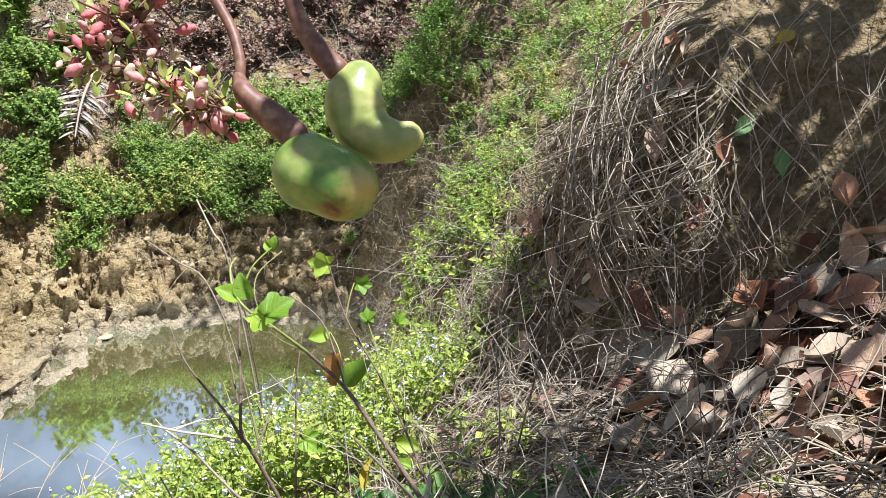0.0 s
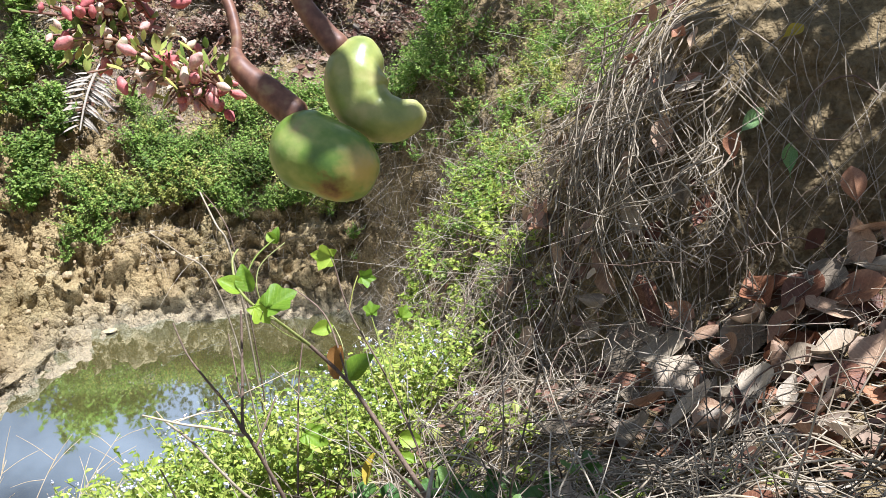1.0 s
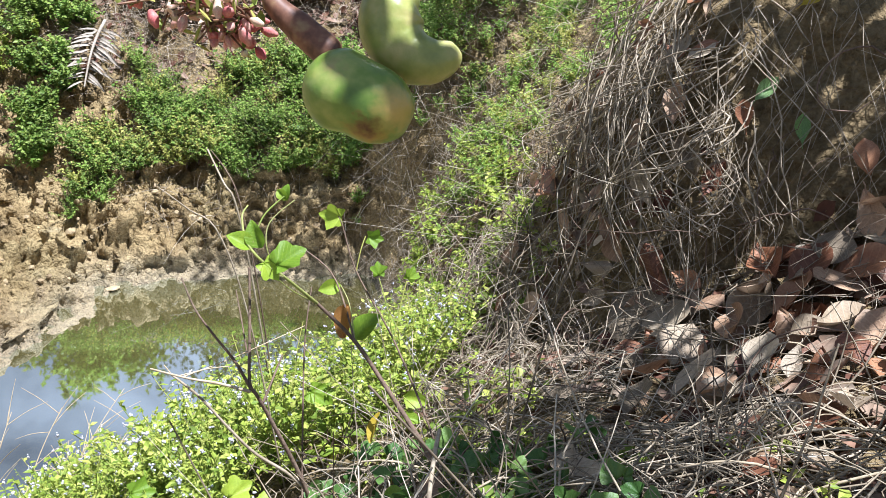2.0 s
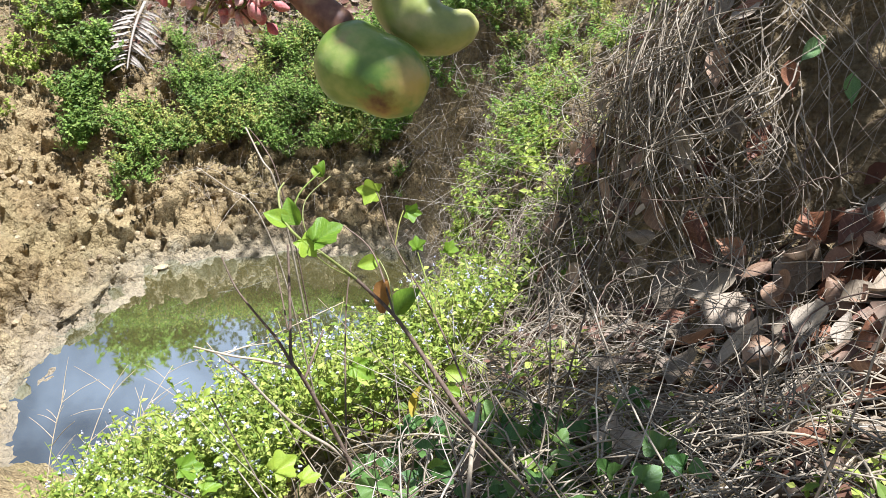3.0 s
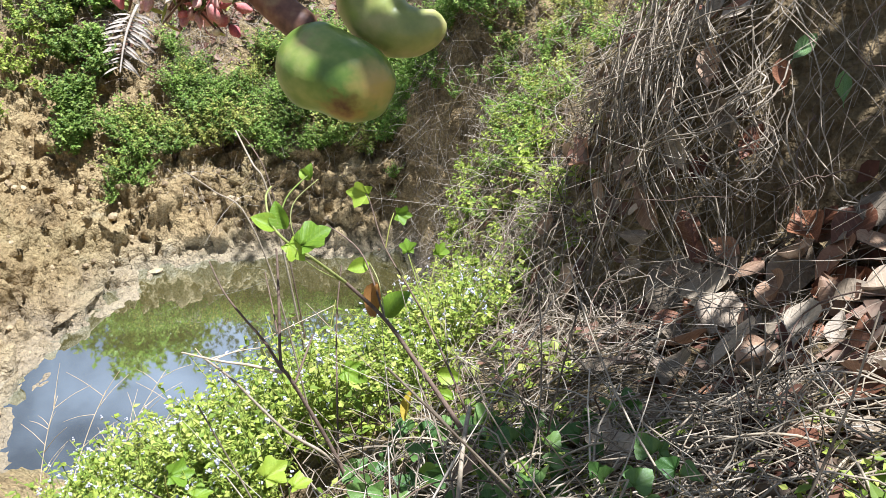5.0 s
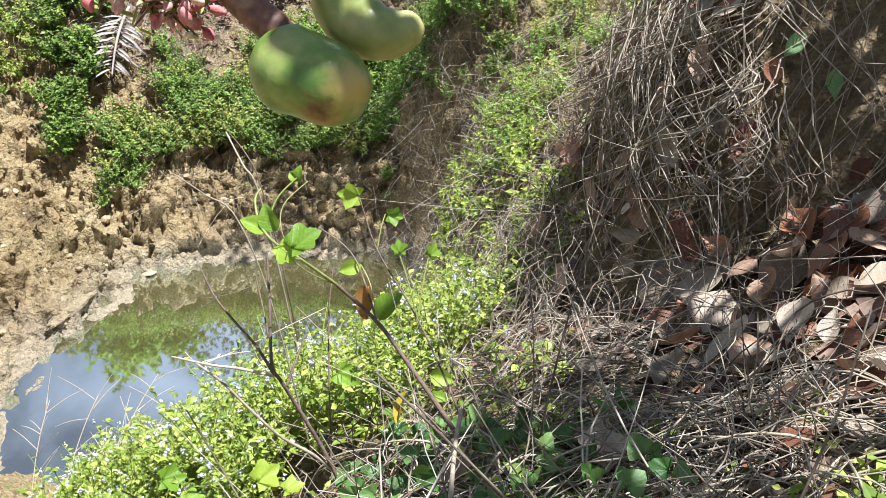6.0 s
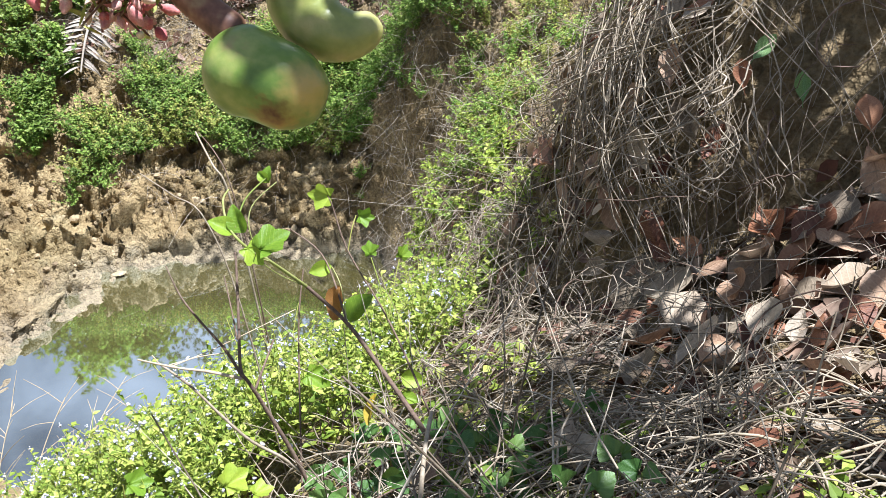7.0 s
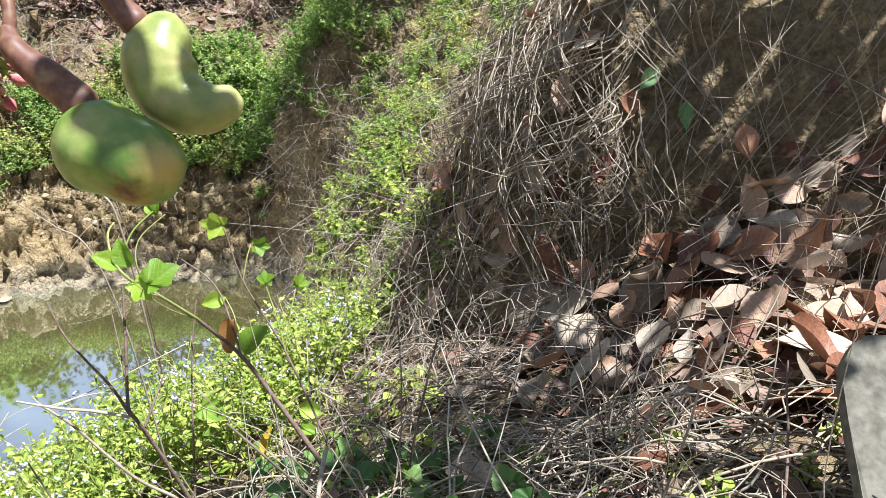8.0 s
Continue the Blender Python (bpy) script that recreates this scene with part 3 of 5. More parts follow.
def swelling(line, radii, rings=26, sides=20, bean=0.0):
    """A smooth body swept along a line of control points with rounded ends; a bean narrows to both ends of the line."""
    pts = [Vector(p) for p in line]
    m = len(pts) - 1
    path, rad = [], []
    for i in range(rings):
        u = i / (rings - 1) * m
        k = min(int(u), m - 1)
        f = u - k
        p0, p1, p2, p3 = pts[max(k - 1, 0)], pts[k], pts[k + 1], pts[min(k + 2, m)]
        path.append(0.5 * (2 * p1 + (p2 - p0) * f + (2 * p0 - 5 * p1 + 4 * p2 - p3) * f * f + (3 * p1 - p0 - 3 * p2 + p3) * f ** 3))
        f2 = f * f * (3 - 2 * f)
        r = radii[k] * (1 - f2) + radii[k + 1] * f2
        rad.append(r)
    if bean:
        rad = [r * (1 - abs(2 * i / (rings - 1) - 1) ** bean) ** (1 / 2.3) + 1e-5 for i, r in enumerate(rad)]
    else:
        def cap(c, way, r):
            ps, rs = [], []
            for a in (0.25, 0.5, 0.72, 0.88, 0.97):
                ps.append(c + way * r * math.sin(a * math.pi / 2) * 0.85)
                rs.append(r * math.cos(a * math.pi / 2))
            return ps, rs
        a_p, a_r = cap(path[0], (path[0] - path[1]).normalized(), rad[0])
        b_p, b_r = cap(path[-1], (path[-1] - path[-2]).normalized(), rad[-1])
        path = a_p[::-1] + path + b_p
        rad = a_r[::-1] + rad + b_r
    h = Heap().tubes(np.array([tuple(p) for p in path]), np.array(rad), sides)
    n = h.n
    h.add([tuple(path[0]), tuple(path[-1])], [(0, 0, 0)])
    f3 = [(n, (s + 1) % sides, s) for s in range(sides)] + [(n + 1, n - sides + s, n - sides + (s + 1) % sides) for s in range(sides)]
    v = np.concatenate(h.v)
    return v, [tuple(x) for x in h.f4[0].tolist()] + f3


branch = base("cashew_branch", near_eye(-220, 420, 0.01), "cashew branch with two green nuts and pink flower buds", "branch")


def on_branch(name, body, material, label="", parent=None):
    v, f = body
    return thing(name, np.asarray(v) - np.array(branch.location), f, material, label, parent=parent or branch)


def arc(cx, cy, r, a0, a1, depth, count=7):
    return [near_eye(cx + r * math.cos(radians(a0 + (a1 - a0) * k / (count - 1))), cy + r * math.sin(radians(a0 + (a1 - a0) * k / (count - 1))), depth) for k in range(count)]


on_branch("nut", swelling([near_eye(-140, 90, 0.002), near_eye(-92, 72, 0.0), near_eye(-42, 52, -0.001), near_eye(6, 30, 0.0), near_eye(54, 8, 0.002)], [72 * K, 83 * K, 74 * K, 75 * K, 64 * K], 52, 36, 2.6), M_NUT,
          "green kidney-shaped nut with a brown blossom scar")
on_branch("nut", swelling(arc(84, 214, 74, 112, 322, 0.012, 9), [54 * K, 63 * K, 67 * K, 65 * K, 60 * K, 55 * K, 50 * K, 46 * K, 41 * K], 52, 32, 3.4), M_RIPE_NUT,
          "yellow-green curved nut with a pinkish cheek")
on_branch("fruit_stalk", swelling([near_eye(-105, 138), near_eye(-150, 175), near_eye(-205, 222), near_eye(-222, 260, 0.002)], [31 * K, 30 * K, 22 * K, 13 * K]), M_STALK)
on_branch("fruit_stalk", swelling([near_eye(-28, 285, 0.01), near_eye(-60, 320, 0.011), near_eye(-100, 375, 0.012), near_eye(-130, 450, 0.014)], [26 * K, 23 * K, 20 * K, 17 * K]), M_STALK)
on_branch("twig", swelling([near_eye(-220, 255, 0.002), near_eye(-222, 300, 0.003), near_eye(-245, 370, 0.006), near_eye(-300, 470, 0.012), near_eye(-330, 600, 0.02), near_eye(-340, 1000, 0.03)], [11 * K, 11 * K, 11 * K, 13 * K, 16 * K, 22 * K], 40, 12), M_STALK)
on_branch("twig", swelling([near_eye(-130, 450, 0.014), near_eye(-160, 520, 0.016), near_eye(-250, 600, 0.018), near_eye(-330, 640, 0.02)], [15 * K, 14 * K, 14 * K, 15 * K], 30, 12), M_STALK)


# buds and bracts of the flower head
r_bud = np.random.default_rng(21)
BUD = swelling([(0, 0, 0), (0, 0, 0.5), (0, 0, 1)], [0.25, 0.42, 0.2], 5, 7)
bud_mesh = mesh_of("bud", *BUD, M_BUD)
petals = Heap()
PETAL = leaf_shape(5, 3, 0.55, 0.25, -0.9, width=0.34)
for k in range(5):
    tilt = np.array((pose(0, 0, 0, 0, 0, 72 * k) @ pose(0, 0, 0, 50)).to_3x3())
    petals.add(PETAL[0] @ tilt.T, PETAL[1])
flower_mesh = mesh_of("flower", np.concatenate(petals.v), np.concatenate(petals.f4), M_BUD)
BRACT = leaf_shape(5, 3, 0.5, 0.3, 0.3, width=0.5)
bract_mesh = mesh_of("bract", *BRACT, M_BRACT)
spine = [(-330, 560), (-370, 470), (-430, 380), (-500, 320), (-470, 300), (-400, 250), (-340, 215), (-270, 195), (-245, 190)]
heads = Heap()
for k in range(400):
    a = r_bud.random() * (len(spine) - 1)
    q = int(a)
    sx, sy = (spine[q][c] * (1 - a + q) + spine[q + 1][c] * (a - q) for c in (0, 1))
    spread = 38 if sx < -290 else 22
    bx, by, bd = sx - 22 + r_bud.normal(0, spread * 1.15), sy + r_bud.normal(0, spread * 0.9), r_bud.normal(0.004, 0.010)
    way = Vector((r_bud.normal(), r_bud.normal(), r_bud.normal() - 0.5)).normalized()
    leafy = r_bud.random() < 0.54
    blown = not leafy and r_bud.random() < 0.22
    ob = new("bract" if leafy else "flower" if blown else "bud", bract_mesh if leafy else flower_mesh if blown else bud_mesh)
    ob.parent = branch
    size = r_bud.uniform(0.004, 0.008) if leafy else r_bud.uniform(0.003, 0.006) * (1.5 if blown else 1)
    ob.matrix_local = Matrix.Translation(near_eye(bx, by, bd) - branch.location) @ way.to_track_quat("Z", "Y").to_matrix().to_4x4() @ Matrix.Scale(size, 4)
    heads.tubes(np.array([near_eye(sx, sy, 0.004), near_eye((sx + bx) / 2, (sy + by) / 2 + 4, (0.004 + bd) / 2), near_eye(bx, by, bd)]) - np.array(branch.location), np.full((1, 3), 2.4 * K), 4)
heads.object("flower_stalk", M_STALK, parent=branch)
on_branch("flower_axis", swelling([near_eye(x, y, 0.004) for x, y in spine], [9 * K] * len(spine), 40, 8), M_STALK)


# unseen leaves set between the sun and the fruit, to dapple the nuts
shade_leaf_mesh = mesh_of("leaf", *leaf_shape(9, 7, 0.6, 0.12, 0.15, 0.01, 3, 0.6), M_CANOPY)
for x, y, u, size, tip, turn in ((48, 22, 0.30, 0.040, 12, 40), (-128, 170, 0.36, 0.030, -15, 150), (150, 160, 0.33, 0.022, 5, 80), (-40, 10, 0.44, 0.034, -20, 330), (-100, 40, 0.33, 0.024, 10, 200), (100, 240, 0.35, 0.024, 14, 20)):
    ob = new("leaf", shade_leaf_mesh)
    ob.parent = branch
    m = pose(0, 0, 0, tip, 0, turn)
    ob.matrix_local = Matrix.Translation(near_eye(x, y) + SUN * u - branch.location) @ m @ Matrix.Translation((0, -0.5 * size, 0)) @ Matrix.Scale(size, 4)
# unseen twig added along the line to the sun, carrying these leaves
on_branch("twig", swelling([near_eye(-340, 1000, 0.03), SPOT + Vector((0.02, 0.06, 0.27)), SPOT + SUN * 0.36, SPOT + SUN * 0.62, SPOT + SUN * 1.3], [22 * K, 24 * K, 26 * K, 40 * K, 60 * K], 40, 10), M_STALK)
# ---------------------------------------------------------------- fallen leaves
LEAF_KINDS = [leaf_shape(9, 7, b, f, c, w, k, wd) for k, (b, f, c, w, wd) in enumerate(
    [(0.60, 0.10, 0.15, 0.02, 0.62), (0.64, 0.25, 0.35, 0.03, 0.58), (0.58, -0.20, -0.30, 0.03, 0.66), (0.55, 0.35, 0.5, 0.05, 0.55), (0.52, 0.05, 0.10, 0.02, 0.92), (0.62, -0.3, 0.35, 0.06, 0.5)])]


def with_rib(shape):
    """Adds a raised midrib and a stalk."""
    v, f = shape
    h = Heap().add(v, f)
    mid = v.reshape(9, 7, 3)[:, 3]
    rib = np.concatenate([[(0.01, -0.16, 0.03), (0.0, -0.07, 0.01)], mid[:8] + (0, 0, 0.004)])
    h.tubes(rib, np.linspace(0.014, 0.004, len(rib)), 5)
    return np.concatenate(h.v), np.concatenate(h.f4)


LEAF_MESHES = [[mesh_of("fallen_leaf", *with_rib(s), m) for s in LEAF_KINDS] for m in M_DEAD]
LEAF_WORDS = ["curled russet-brown dead leaf on the bank", "dry pinkish-tan dead leaf on the bank", "pale straw-coloured dry dead leaf on the bank", "weathered grey dead leaf on the bank"]


def surface_frame(x, y, lean=0.0, toward=(0, 0, 1)):
    n = Vector(ground_normal(np.array([x]), np.array([y]))[0])
    n = (n + lean * Vector(toward)).normalized()
    xa = Vector((0, 1, 0)).cross(n).normalized()
    return Matrix((xa, n.cross(xa), n)).transposed().to_4x4()


def drop_leaf(x, y, heading, length, tone, lift=0.012, tilt=None, r=random):
    kind = r.randrange(6) if length < 0.125 or tone != 3 else 4
    ob = new("fallen_leaf", LEAF_MESHES[tone][kind])
    tip = tilt if tilt is not None else (r.uniform(-18, 18), r.uniform(-18, 18))
    z = float(rough_height(np.array([x]), np.array([y]))[0])
    n = ground_normal(np.array([x]), np.array([y]))[0]
    m = Matrix.Translation(Vector((x, y, z)) + Vector(n) * lift) @ surface_frame(x, y) @ pose(0, 0, 0, 0, 0, heading - 90) @ pose(0, 0, 0, *tip, 0)
    ob.matrix_world = m @ Matrix.Translation((0, -0.5 * length, 0)) @ Matrix.Scale(length, 4)
    return tagged(ob, LEAF_WORDS[tone], "leaf", "fallen leaves")


LEDGE_LEAVES = [
    (0.95, 1.60, -43, 0.121, 3), (1.03, 1.56, -49, 0.138, 3), (1.08, 1.52, -5, 0.155, 1), (1.14, 1.50, -66, 0.100, 3), (1.13, 1.48, 0, 0.106, 1),
    (0.84, 1.62, -95, 0.170, 0), (0.87, 1.63, 14, 0.092, 0), (0.89, 1.56, 37, 0.170, 0), (0.84, 1.48, 32, 0.168, 0), (0.89, 1.62, 10, 0.065, 2),
    (0.60, 1.31, 34, 0.170, 2), (0.49, 1.28, 57, 0.164, 3), (0.61, 1.24, 52, 0.144, 1), (0.53, 1.21, -14, 0.053, 0), (0.72, 1.30, 56, 0.154, 3),
    (0.87, 1.35, 25, 0.143, 2), (0.88, 1.26, 44, 0.170, 1), (1.18, 1.43, -84, 0.103, 2)]
FRONT_LEAVES = [
    (0.97, 1.23, 23, 0.170, 1), (0.87, 1.10, -12, 0.154, 2), (0.72, 1.02, -107, 0.131, 2), (0.69, 1.05, -92, 0.120, 1), (0.66, 0.99, 11, 0.138, 0),
    (0.85, 0.99, 30, 0.154, 0), (0.36, 1.41, -39, 0.111, 3), (0.30, 0.92, -91, 0.152, 2), (0.27, 1.01, 133, 0.108, 1), (0.22, 1.02, -12, 0.041, 1),
    (0.54, 0.90, -16, 0.104, 1), (0.51, 0.84, 22, 0.058, 0), (0.64, 0.77, 35, 0.092, 1), (1.03, 1.21, 46, 0.170, 1), (1.11, 1.31, 17, 0.163, 1),
    (0.48, 1.17, 24, 0.067, 3), (0.71, 1.36, 61, 0.158, 3), (0.65, 1.41, 20, 0.128, 3), (0.73, 1.46, 75, 0.147, 1)]
WALL_LEAVES = [
    (0.41, 1.94, -10, 0.098, 1), (0.35, 2.07, 6, 0.087, 0), (0.60, 1.76, -31, 0.069, 1), (0.60, 1.69, -73, 0.170, 3), (0.64, 1.76, -110, 0.077, 0),
    (0.57, 1.85, -123, 0.125, 1), (0.67, 1.89, 38, 0.102, 1), (0.54, 1.97, 13, 0.101, 1), (0.62, 1.85, 58, 0.119, 3), (0.68, 1.83, 58, 0.105, 3),
    (0.77, 1.83, 67, 0.067, 0), (0.48, 2.18, -91, 0.170, 0), (0.62, 1.78, 59, 0.090, 0), (0.53, 1.81, -24, 0.076, 3), (0.39, 1.92, 0, 0.096, 3),
    (0.64, 1.60, 63, 0.132, 3), (0.38, 2.20, -46, 0.109, 1), (0.61, 1.94, -26, 0.085, 1), (0.99, 1.69, 61, 0.078, 0)]
r_leaf = random.Random(5)
for x, y, heading, length, tone in LEDGE_LEAVES + FRONT_LEAVES:
    drop_leaf(x, y, heading, length * (0.76 if tone == 3 else 0.86), tone, lift=0.050, r=r_leaf)
for row in WALL_LEAVES:
    drop_leaf(*row, lift=0.052, r=r_leaf)
# the litter between and under them
for k in range(300):
    x, y = r_leaf.uniform(0.5, 1.5), r_leaf.uniform(0.75, 1.66)
    if x * 0.8 + y < 1.72 and r_leaf.random() < 0.85 or len([1 for o in scene.collection.objects if o.name.startswith("fallen_leaf")]) > 215:
        continue
    drop_leaf(x, y, r_leaf.uniform(0, 360), r_leaf.uniform(0.06, 0.13), r_leaf.choice((0, 0, 0, 0, 1, 1, 2, 3)), r_leaf.uniform(0.006, 0.03), (r_leaf.uniform(-40, 40), r_leaf.uniform(-40, 40)), r_leaf)
for k in range(64):
    x, y = r_leaf.uniform(0.78, 1.5), r_leaf.uniform(0.98, 1.62)
    drop_leaf(x, y, r_leaf.uniform(0, 360), r_leaf.uniform(0.08, 0.15), r_leaf.choice((0, 0, 1, 1, 1, 2, 3)), r_leaf.uniform(0.03, 0.07), (r_leaf.uniform(-45, 45), r_leaf.uniform(-45, 45)), r_leaf)
wx, wy = np.random.default_rng(15).uniform(0.25, 0.74, 900), np.random.default_rng(16).uniform(1.55, 2.9, 900)
wz = ground_height(wx, wy)
for x, y, z in list(zip(wx, wy, wz))[::8]:
    if z > 0.42:
        drop_leaf(float(x), float(y), r_leaf.uniform(0, 360), r_leaf.uniform(0.05, 0.10), r_leaf.choice((0, 1, 1, 2, 3)), r_leaf.uniform(0.04, 0.08), (r_leaf.uniform(-30, 30), r_leaf.uniform(-30, 30)), r_leaf)


def leaf_litter(name, count, xr, yr, sizes, seed, mat, label):
    r = np.random.default_rng(seed)
    x, y = r.uniform(*xr, count), r.uniform(*yr, count)
    nz = unit(ground_normal(x, y) + r.normal(0, 0.3, (count, 3)))
    v, f = leaf_shape(5, 3, 0.6, 0.2, 0.3, 0.02, seed, 0.6)
    at = np.stack([x, y, rough_height(x, y)], -1) + nz * r.uniform(0.004, 0.02, count)[:, None]
    return Heap().scatter(v, f, at, axes_from(nz, r.uniform(0, 6.283, count)), r.uniform(*sizes, count)).object(name, mat, label, "leaf litter", kind="stuff")


M_LITTER = surface("leaf_litter", [(0.12, 0.05, 0.03), (0.25, 0.13, 0.08), (0.34, 0.24, 0.165), (0.42, 0.34, 0.25)], 10, 0.65, 0.4, 70, "island", 0.1)
leaf_litter("leaf_litter", 420, (0.45, 1.7), (0.7, 1.7), (0.04, 0.10), 91, M_LITTER, "small brown dead leaves and scraps on the ledge")
leaf_litter("leaf_litter", 300, (0.15, 0.75), (1.6, 3.4), (0.03, 0.08), 92, M_LITTER, "small brown dead leaves and scraps on the bank")
leaf_litter("leaf_litter", 2200, (-3.0, 1.0), (6.6, 8.9), (0.05, 0.12), 93, M_LITTER, "brown dead leaves strewn over the far bank")
leaf_litter("leaf_litter", 260, (-0.1, 0.9), (0.45, 1.1), (0.02, 0.06), 94, M_LITTER, "scraps of brown dead leaves under dry stems")


def single_leaf(name, mat, x, y, heading, length, label, kind=0, lift=0.04, tip=(0, 0)):
    ob = new(name, mesh_of(name, *with_rib(LEAF_KINDS[kind]), mat))
    z = float(rough_height(np.array([x]), np.array([y]))[0])
    n = Vector(ground_normal(np.array([x]), np.array([y]))[0])
    ob.matrix_world = Matrix.Translation(Vector((x, y, z)) + n * lift) @ surface_frame(x, y) @ pose(0, 0, 0, 0, 0, heading - 90) @ pose(0, 0, 0, *tip, 0) @ Matrix.Scale(length, 4)
    return tagged(ob, label, "leaf")


single_leaf("green_leaf", M_FRESH, 0.79, 1.84, 20, 0.066, "fresh green leaf caught on hanging dry roots", 3)
single_leaf("green_leaf", M_FRESH, 0.88, 1.76, 55, 0.066, "rolled pale green leaf caught on the earth wall", 5)
single_leaf("yellow_leaf", M_YELLOW, 0.87, 1.92, 20, 0.055, "small bright yellow leaf on the earth wall", 1)

# ---------------------------------------------------------------- dry stems and roots
r_stem = np.random.default_rng(11)


def slope_of(x, y, e=0.03):
    return (ground_height(x + e, y) - ground_height(x - e, y)) / (2 * e), (ground_height(x, y + e) - ground_height(x, y - e)) / (2 * e)


def trail(x, y, heading, length, down, wander, arch, lift, k=10):
    """Stems that follow the ground: heading turned by wander, drawn downhill by down; N x k x 3."""
    n = len(x)
    step = length / (k - 1)
    pts = []
    bend = r_stem.normal(0, wander, n)
    for i in range(k):
        u = i / (k - 1)
        nz = ground_normal(x, y)
        off = lift + arch * np.sin(np.pi * u)
        p = np.stack([x, y, ground_height(x, y)], -1) + nz * off[:, None]
        pts.append(p)
        gx_, gy_ = slope_of(x, y)
        g = np.hypot(gx_, gy_) + 1e-6
        # heading is measured in the sloping surface: 0 along the contour, 90 degrees downhill
        a, b = np.cos(heading) * (1 - 0.45 * down), np.sin(heading)
        b = b * (1 - down) + down
        m = np.hypot(a, b) + 1e-6
        a, b = a / m, b / m / np.sqrt(1 + g * g)
        go = step * (1 - down + down * np.clip(g * 0.9, 0.08, 1))
        x, y = x + go * (a * gy_ / g - b * gx_ / g), y + go * (-a * gx_ / g - b * gy_ / g)
        heading = heading + bend / k + r_stem.normal(0, wander * 0.35, n)
    return np.stack(pts, 1)


def on_slopes(count, xr, yr, keep):
    """Places spread evenly over the sloping surface."""
    x, y = r_stem.uniform(*xr, count * 6), r_stem.uniform(*yr, count * 6)
    g1, g2 = slope_of(x, y)
    m = r_stem.random(count * 6) < np.sqrt(1 + g1 * g1 + g2 * g2) / 5
    if keep is not None:
        m &= keep(x, y)
    x, y = x[m], y[m]
    return x[:count], y[:count]


def singly(p, rad, sides, name, mat, label, group):
    """A tangle whose stems are each a part of their own."""
    foot = Vector(p[:, 0].mean(0))
    whole = base(name, foot, label, "dry stems")
    for line, r in zip(p, rad):
        ob = Heap().tubes(line - line[0], r[None], sides).object(group, mat, parent=whole)
        ob.location = Vector(line[0]) - foot


def stems(name, count, xr, yr, length, down, wander, arch, lift, radius, mat, label, keep=None, k=10, group=""):
    x, y = on_slopes(count, xr, yr, keep)
    n = len(x)
    p = trail(x, y, r_stem.uniform(0, 6.283, n), r_stem.uniform(*length, n), down, wander, r_stem.uniform(*arch, n), r_stem.uniform(*lift, n), k)
    rad = r_stem.uniform(*radius, n)[:, None] * np.linspace(1, 0.55, k)[None]
    if group:
        return singly(p, rad, 4, name, mat, label, group)
    return Heap().tubes(p, rad, 4).object(name, mat, label, "dry stems", kind="stuff")


def sprays(name, count, xr, yr, length, lean, radius, mat, label, keep=None, k=7):
    """Loose stems that stand off the ground at any slant, a little bowed."""
    x, y = on_slopes(count, xr, yr, keep)
    n = len(x)
    nz = ground_normal(x, y)
    flat = unit(np.cross(nz, r_stem.normal(0, 1, (n, 3))))
    up = r_stem.uniform(*lean, n)[:, None]
    way = unit(flat + nz * up)
    bow = unit(np.cross(way, r_stem.normal(0, 1, (n, 3))))
    u = np.linspace(0, 1, k)[None, :, None]
    size = r_stem.uniform(*length, n)[:, None, None]
    foot = np.stack([x, y, ground_height(x, y)], -1) + nz * r_stem.uniform(-0.01, 0.05, n)[:, None]
    p = foot[:, None] + way[:, None] * u * size + bow[:, None] * (u * u) * size * r_stem.normal(0, 0.95, n)[:, None, None] - np.array([0, 0, 0.35]) * u * u * size
    p += r_stem.normal(0, 0.001, p.shape)
    for _ in range(2):
        sunk = np.maximum(0, ground_height(p[..., 0], p[..., 1]) + 0.004 - p[..., 2])
        p += nz[:, None] * (np.minimum(sunk, 0.4) * nz[:, 2:3])[..., None]
    rad = r_stem.uniform(*radius, n)[:, None] * np.linspace(1, 0.5, k)[None]
    return Heap().tubes(p, rad, 4).object(name, mat, label, "dry stems", kind="stuff")


wall_top = lambda x, y: (np.abs(ground_height(x, y) - 1.02) < 0.30) & (y > 1.3)
off_wall = lambda x, y: ~((x > 0.68) & (ground_height(x, y) > 0.70))
front = lambda x, y: r_stem.random(len(x)) < np.clip(1.7 - x * 1.5 - np.clip(y - 0.95, 0, 1) * 2.4, 0.06, 1)
stems("hanging_tangle", 210, (0.42, 0.80), (1.72, 2.4), (0.15, 0.65), 0.62, 1.4, (0.0, 0.06), (0.02, 0.09), (0.0010, 0.0027), M_STEM, "tangle of long dry grey-brown stems hanging down the bank", wall_top, 14, "stem")
stems("root_curtain", 170, (0.66, 1.5), (1.2, 2.2), (0.2, 0.65), 0.9, 0.7, (0.0, 0.05), (0.008, 0.04), (0.0007, 0.0015), M_STEM, "curtain of thin dry roots hanging over the earth wall", wall_top, 14, "root")
stems("dry_tangle", 300, (0.12, 0.75), (1.3, 2.7), (0.12, 0.5), 0.15, 2.2, (0.0, 0.08), (0.01, 0.07), (0.0008, 0.0019), M_STEM, "tangle of dry grey-brown stems on the bank", off_wall, 10, "stem")
stems("stem_tangle", 290, (-0.02, 1.1), (0.45, 1.2), (0.12, 0.42), 0.0, 2.2, (0.0, 0.07), (0.01, 0.06), (0.0008, 0.0021), M_STEM, "tangle of dry straw-coloured stems on the leafy ledge", front, 10, "stem")
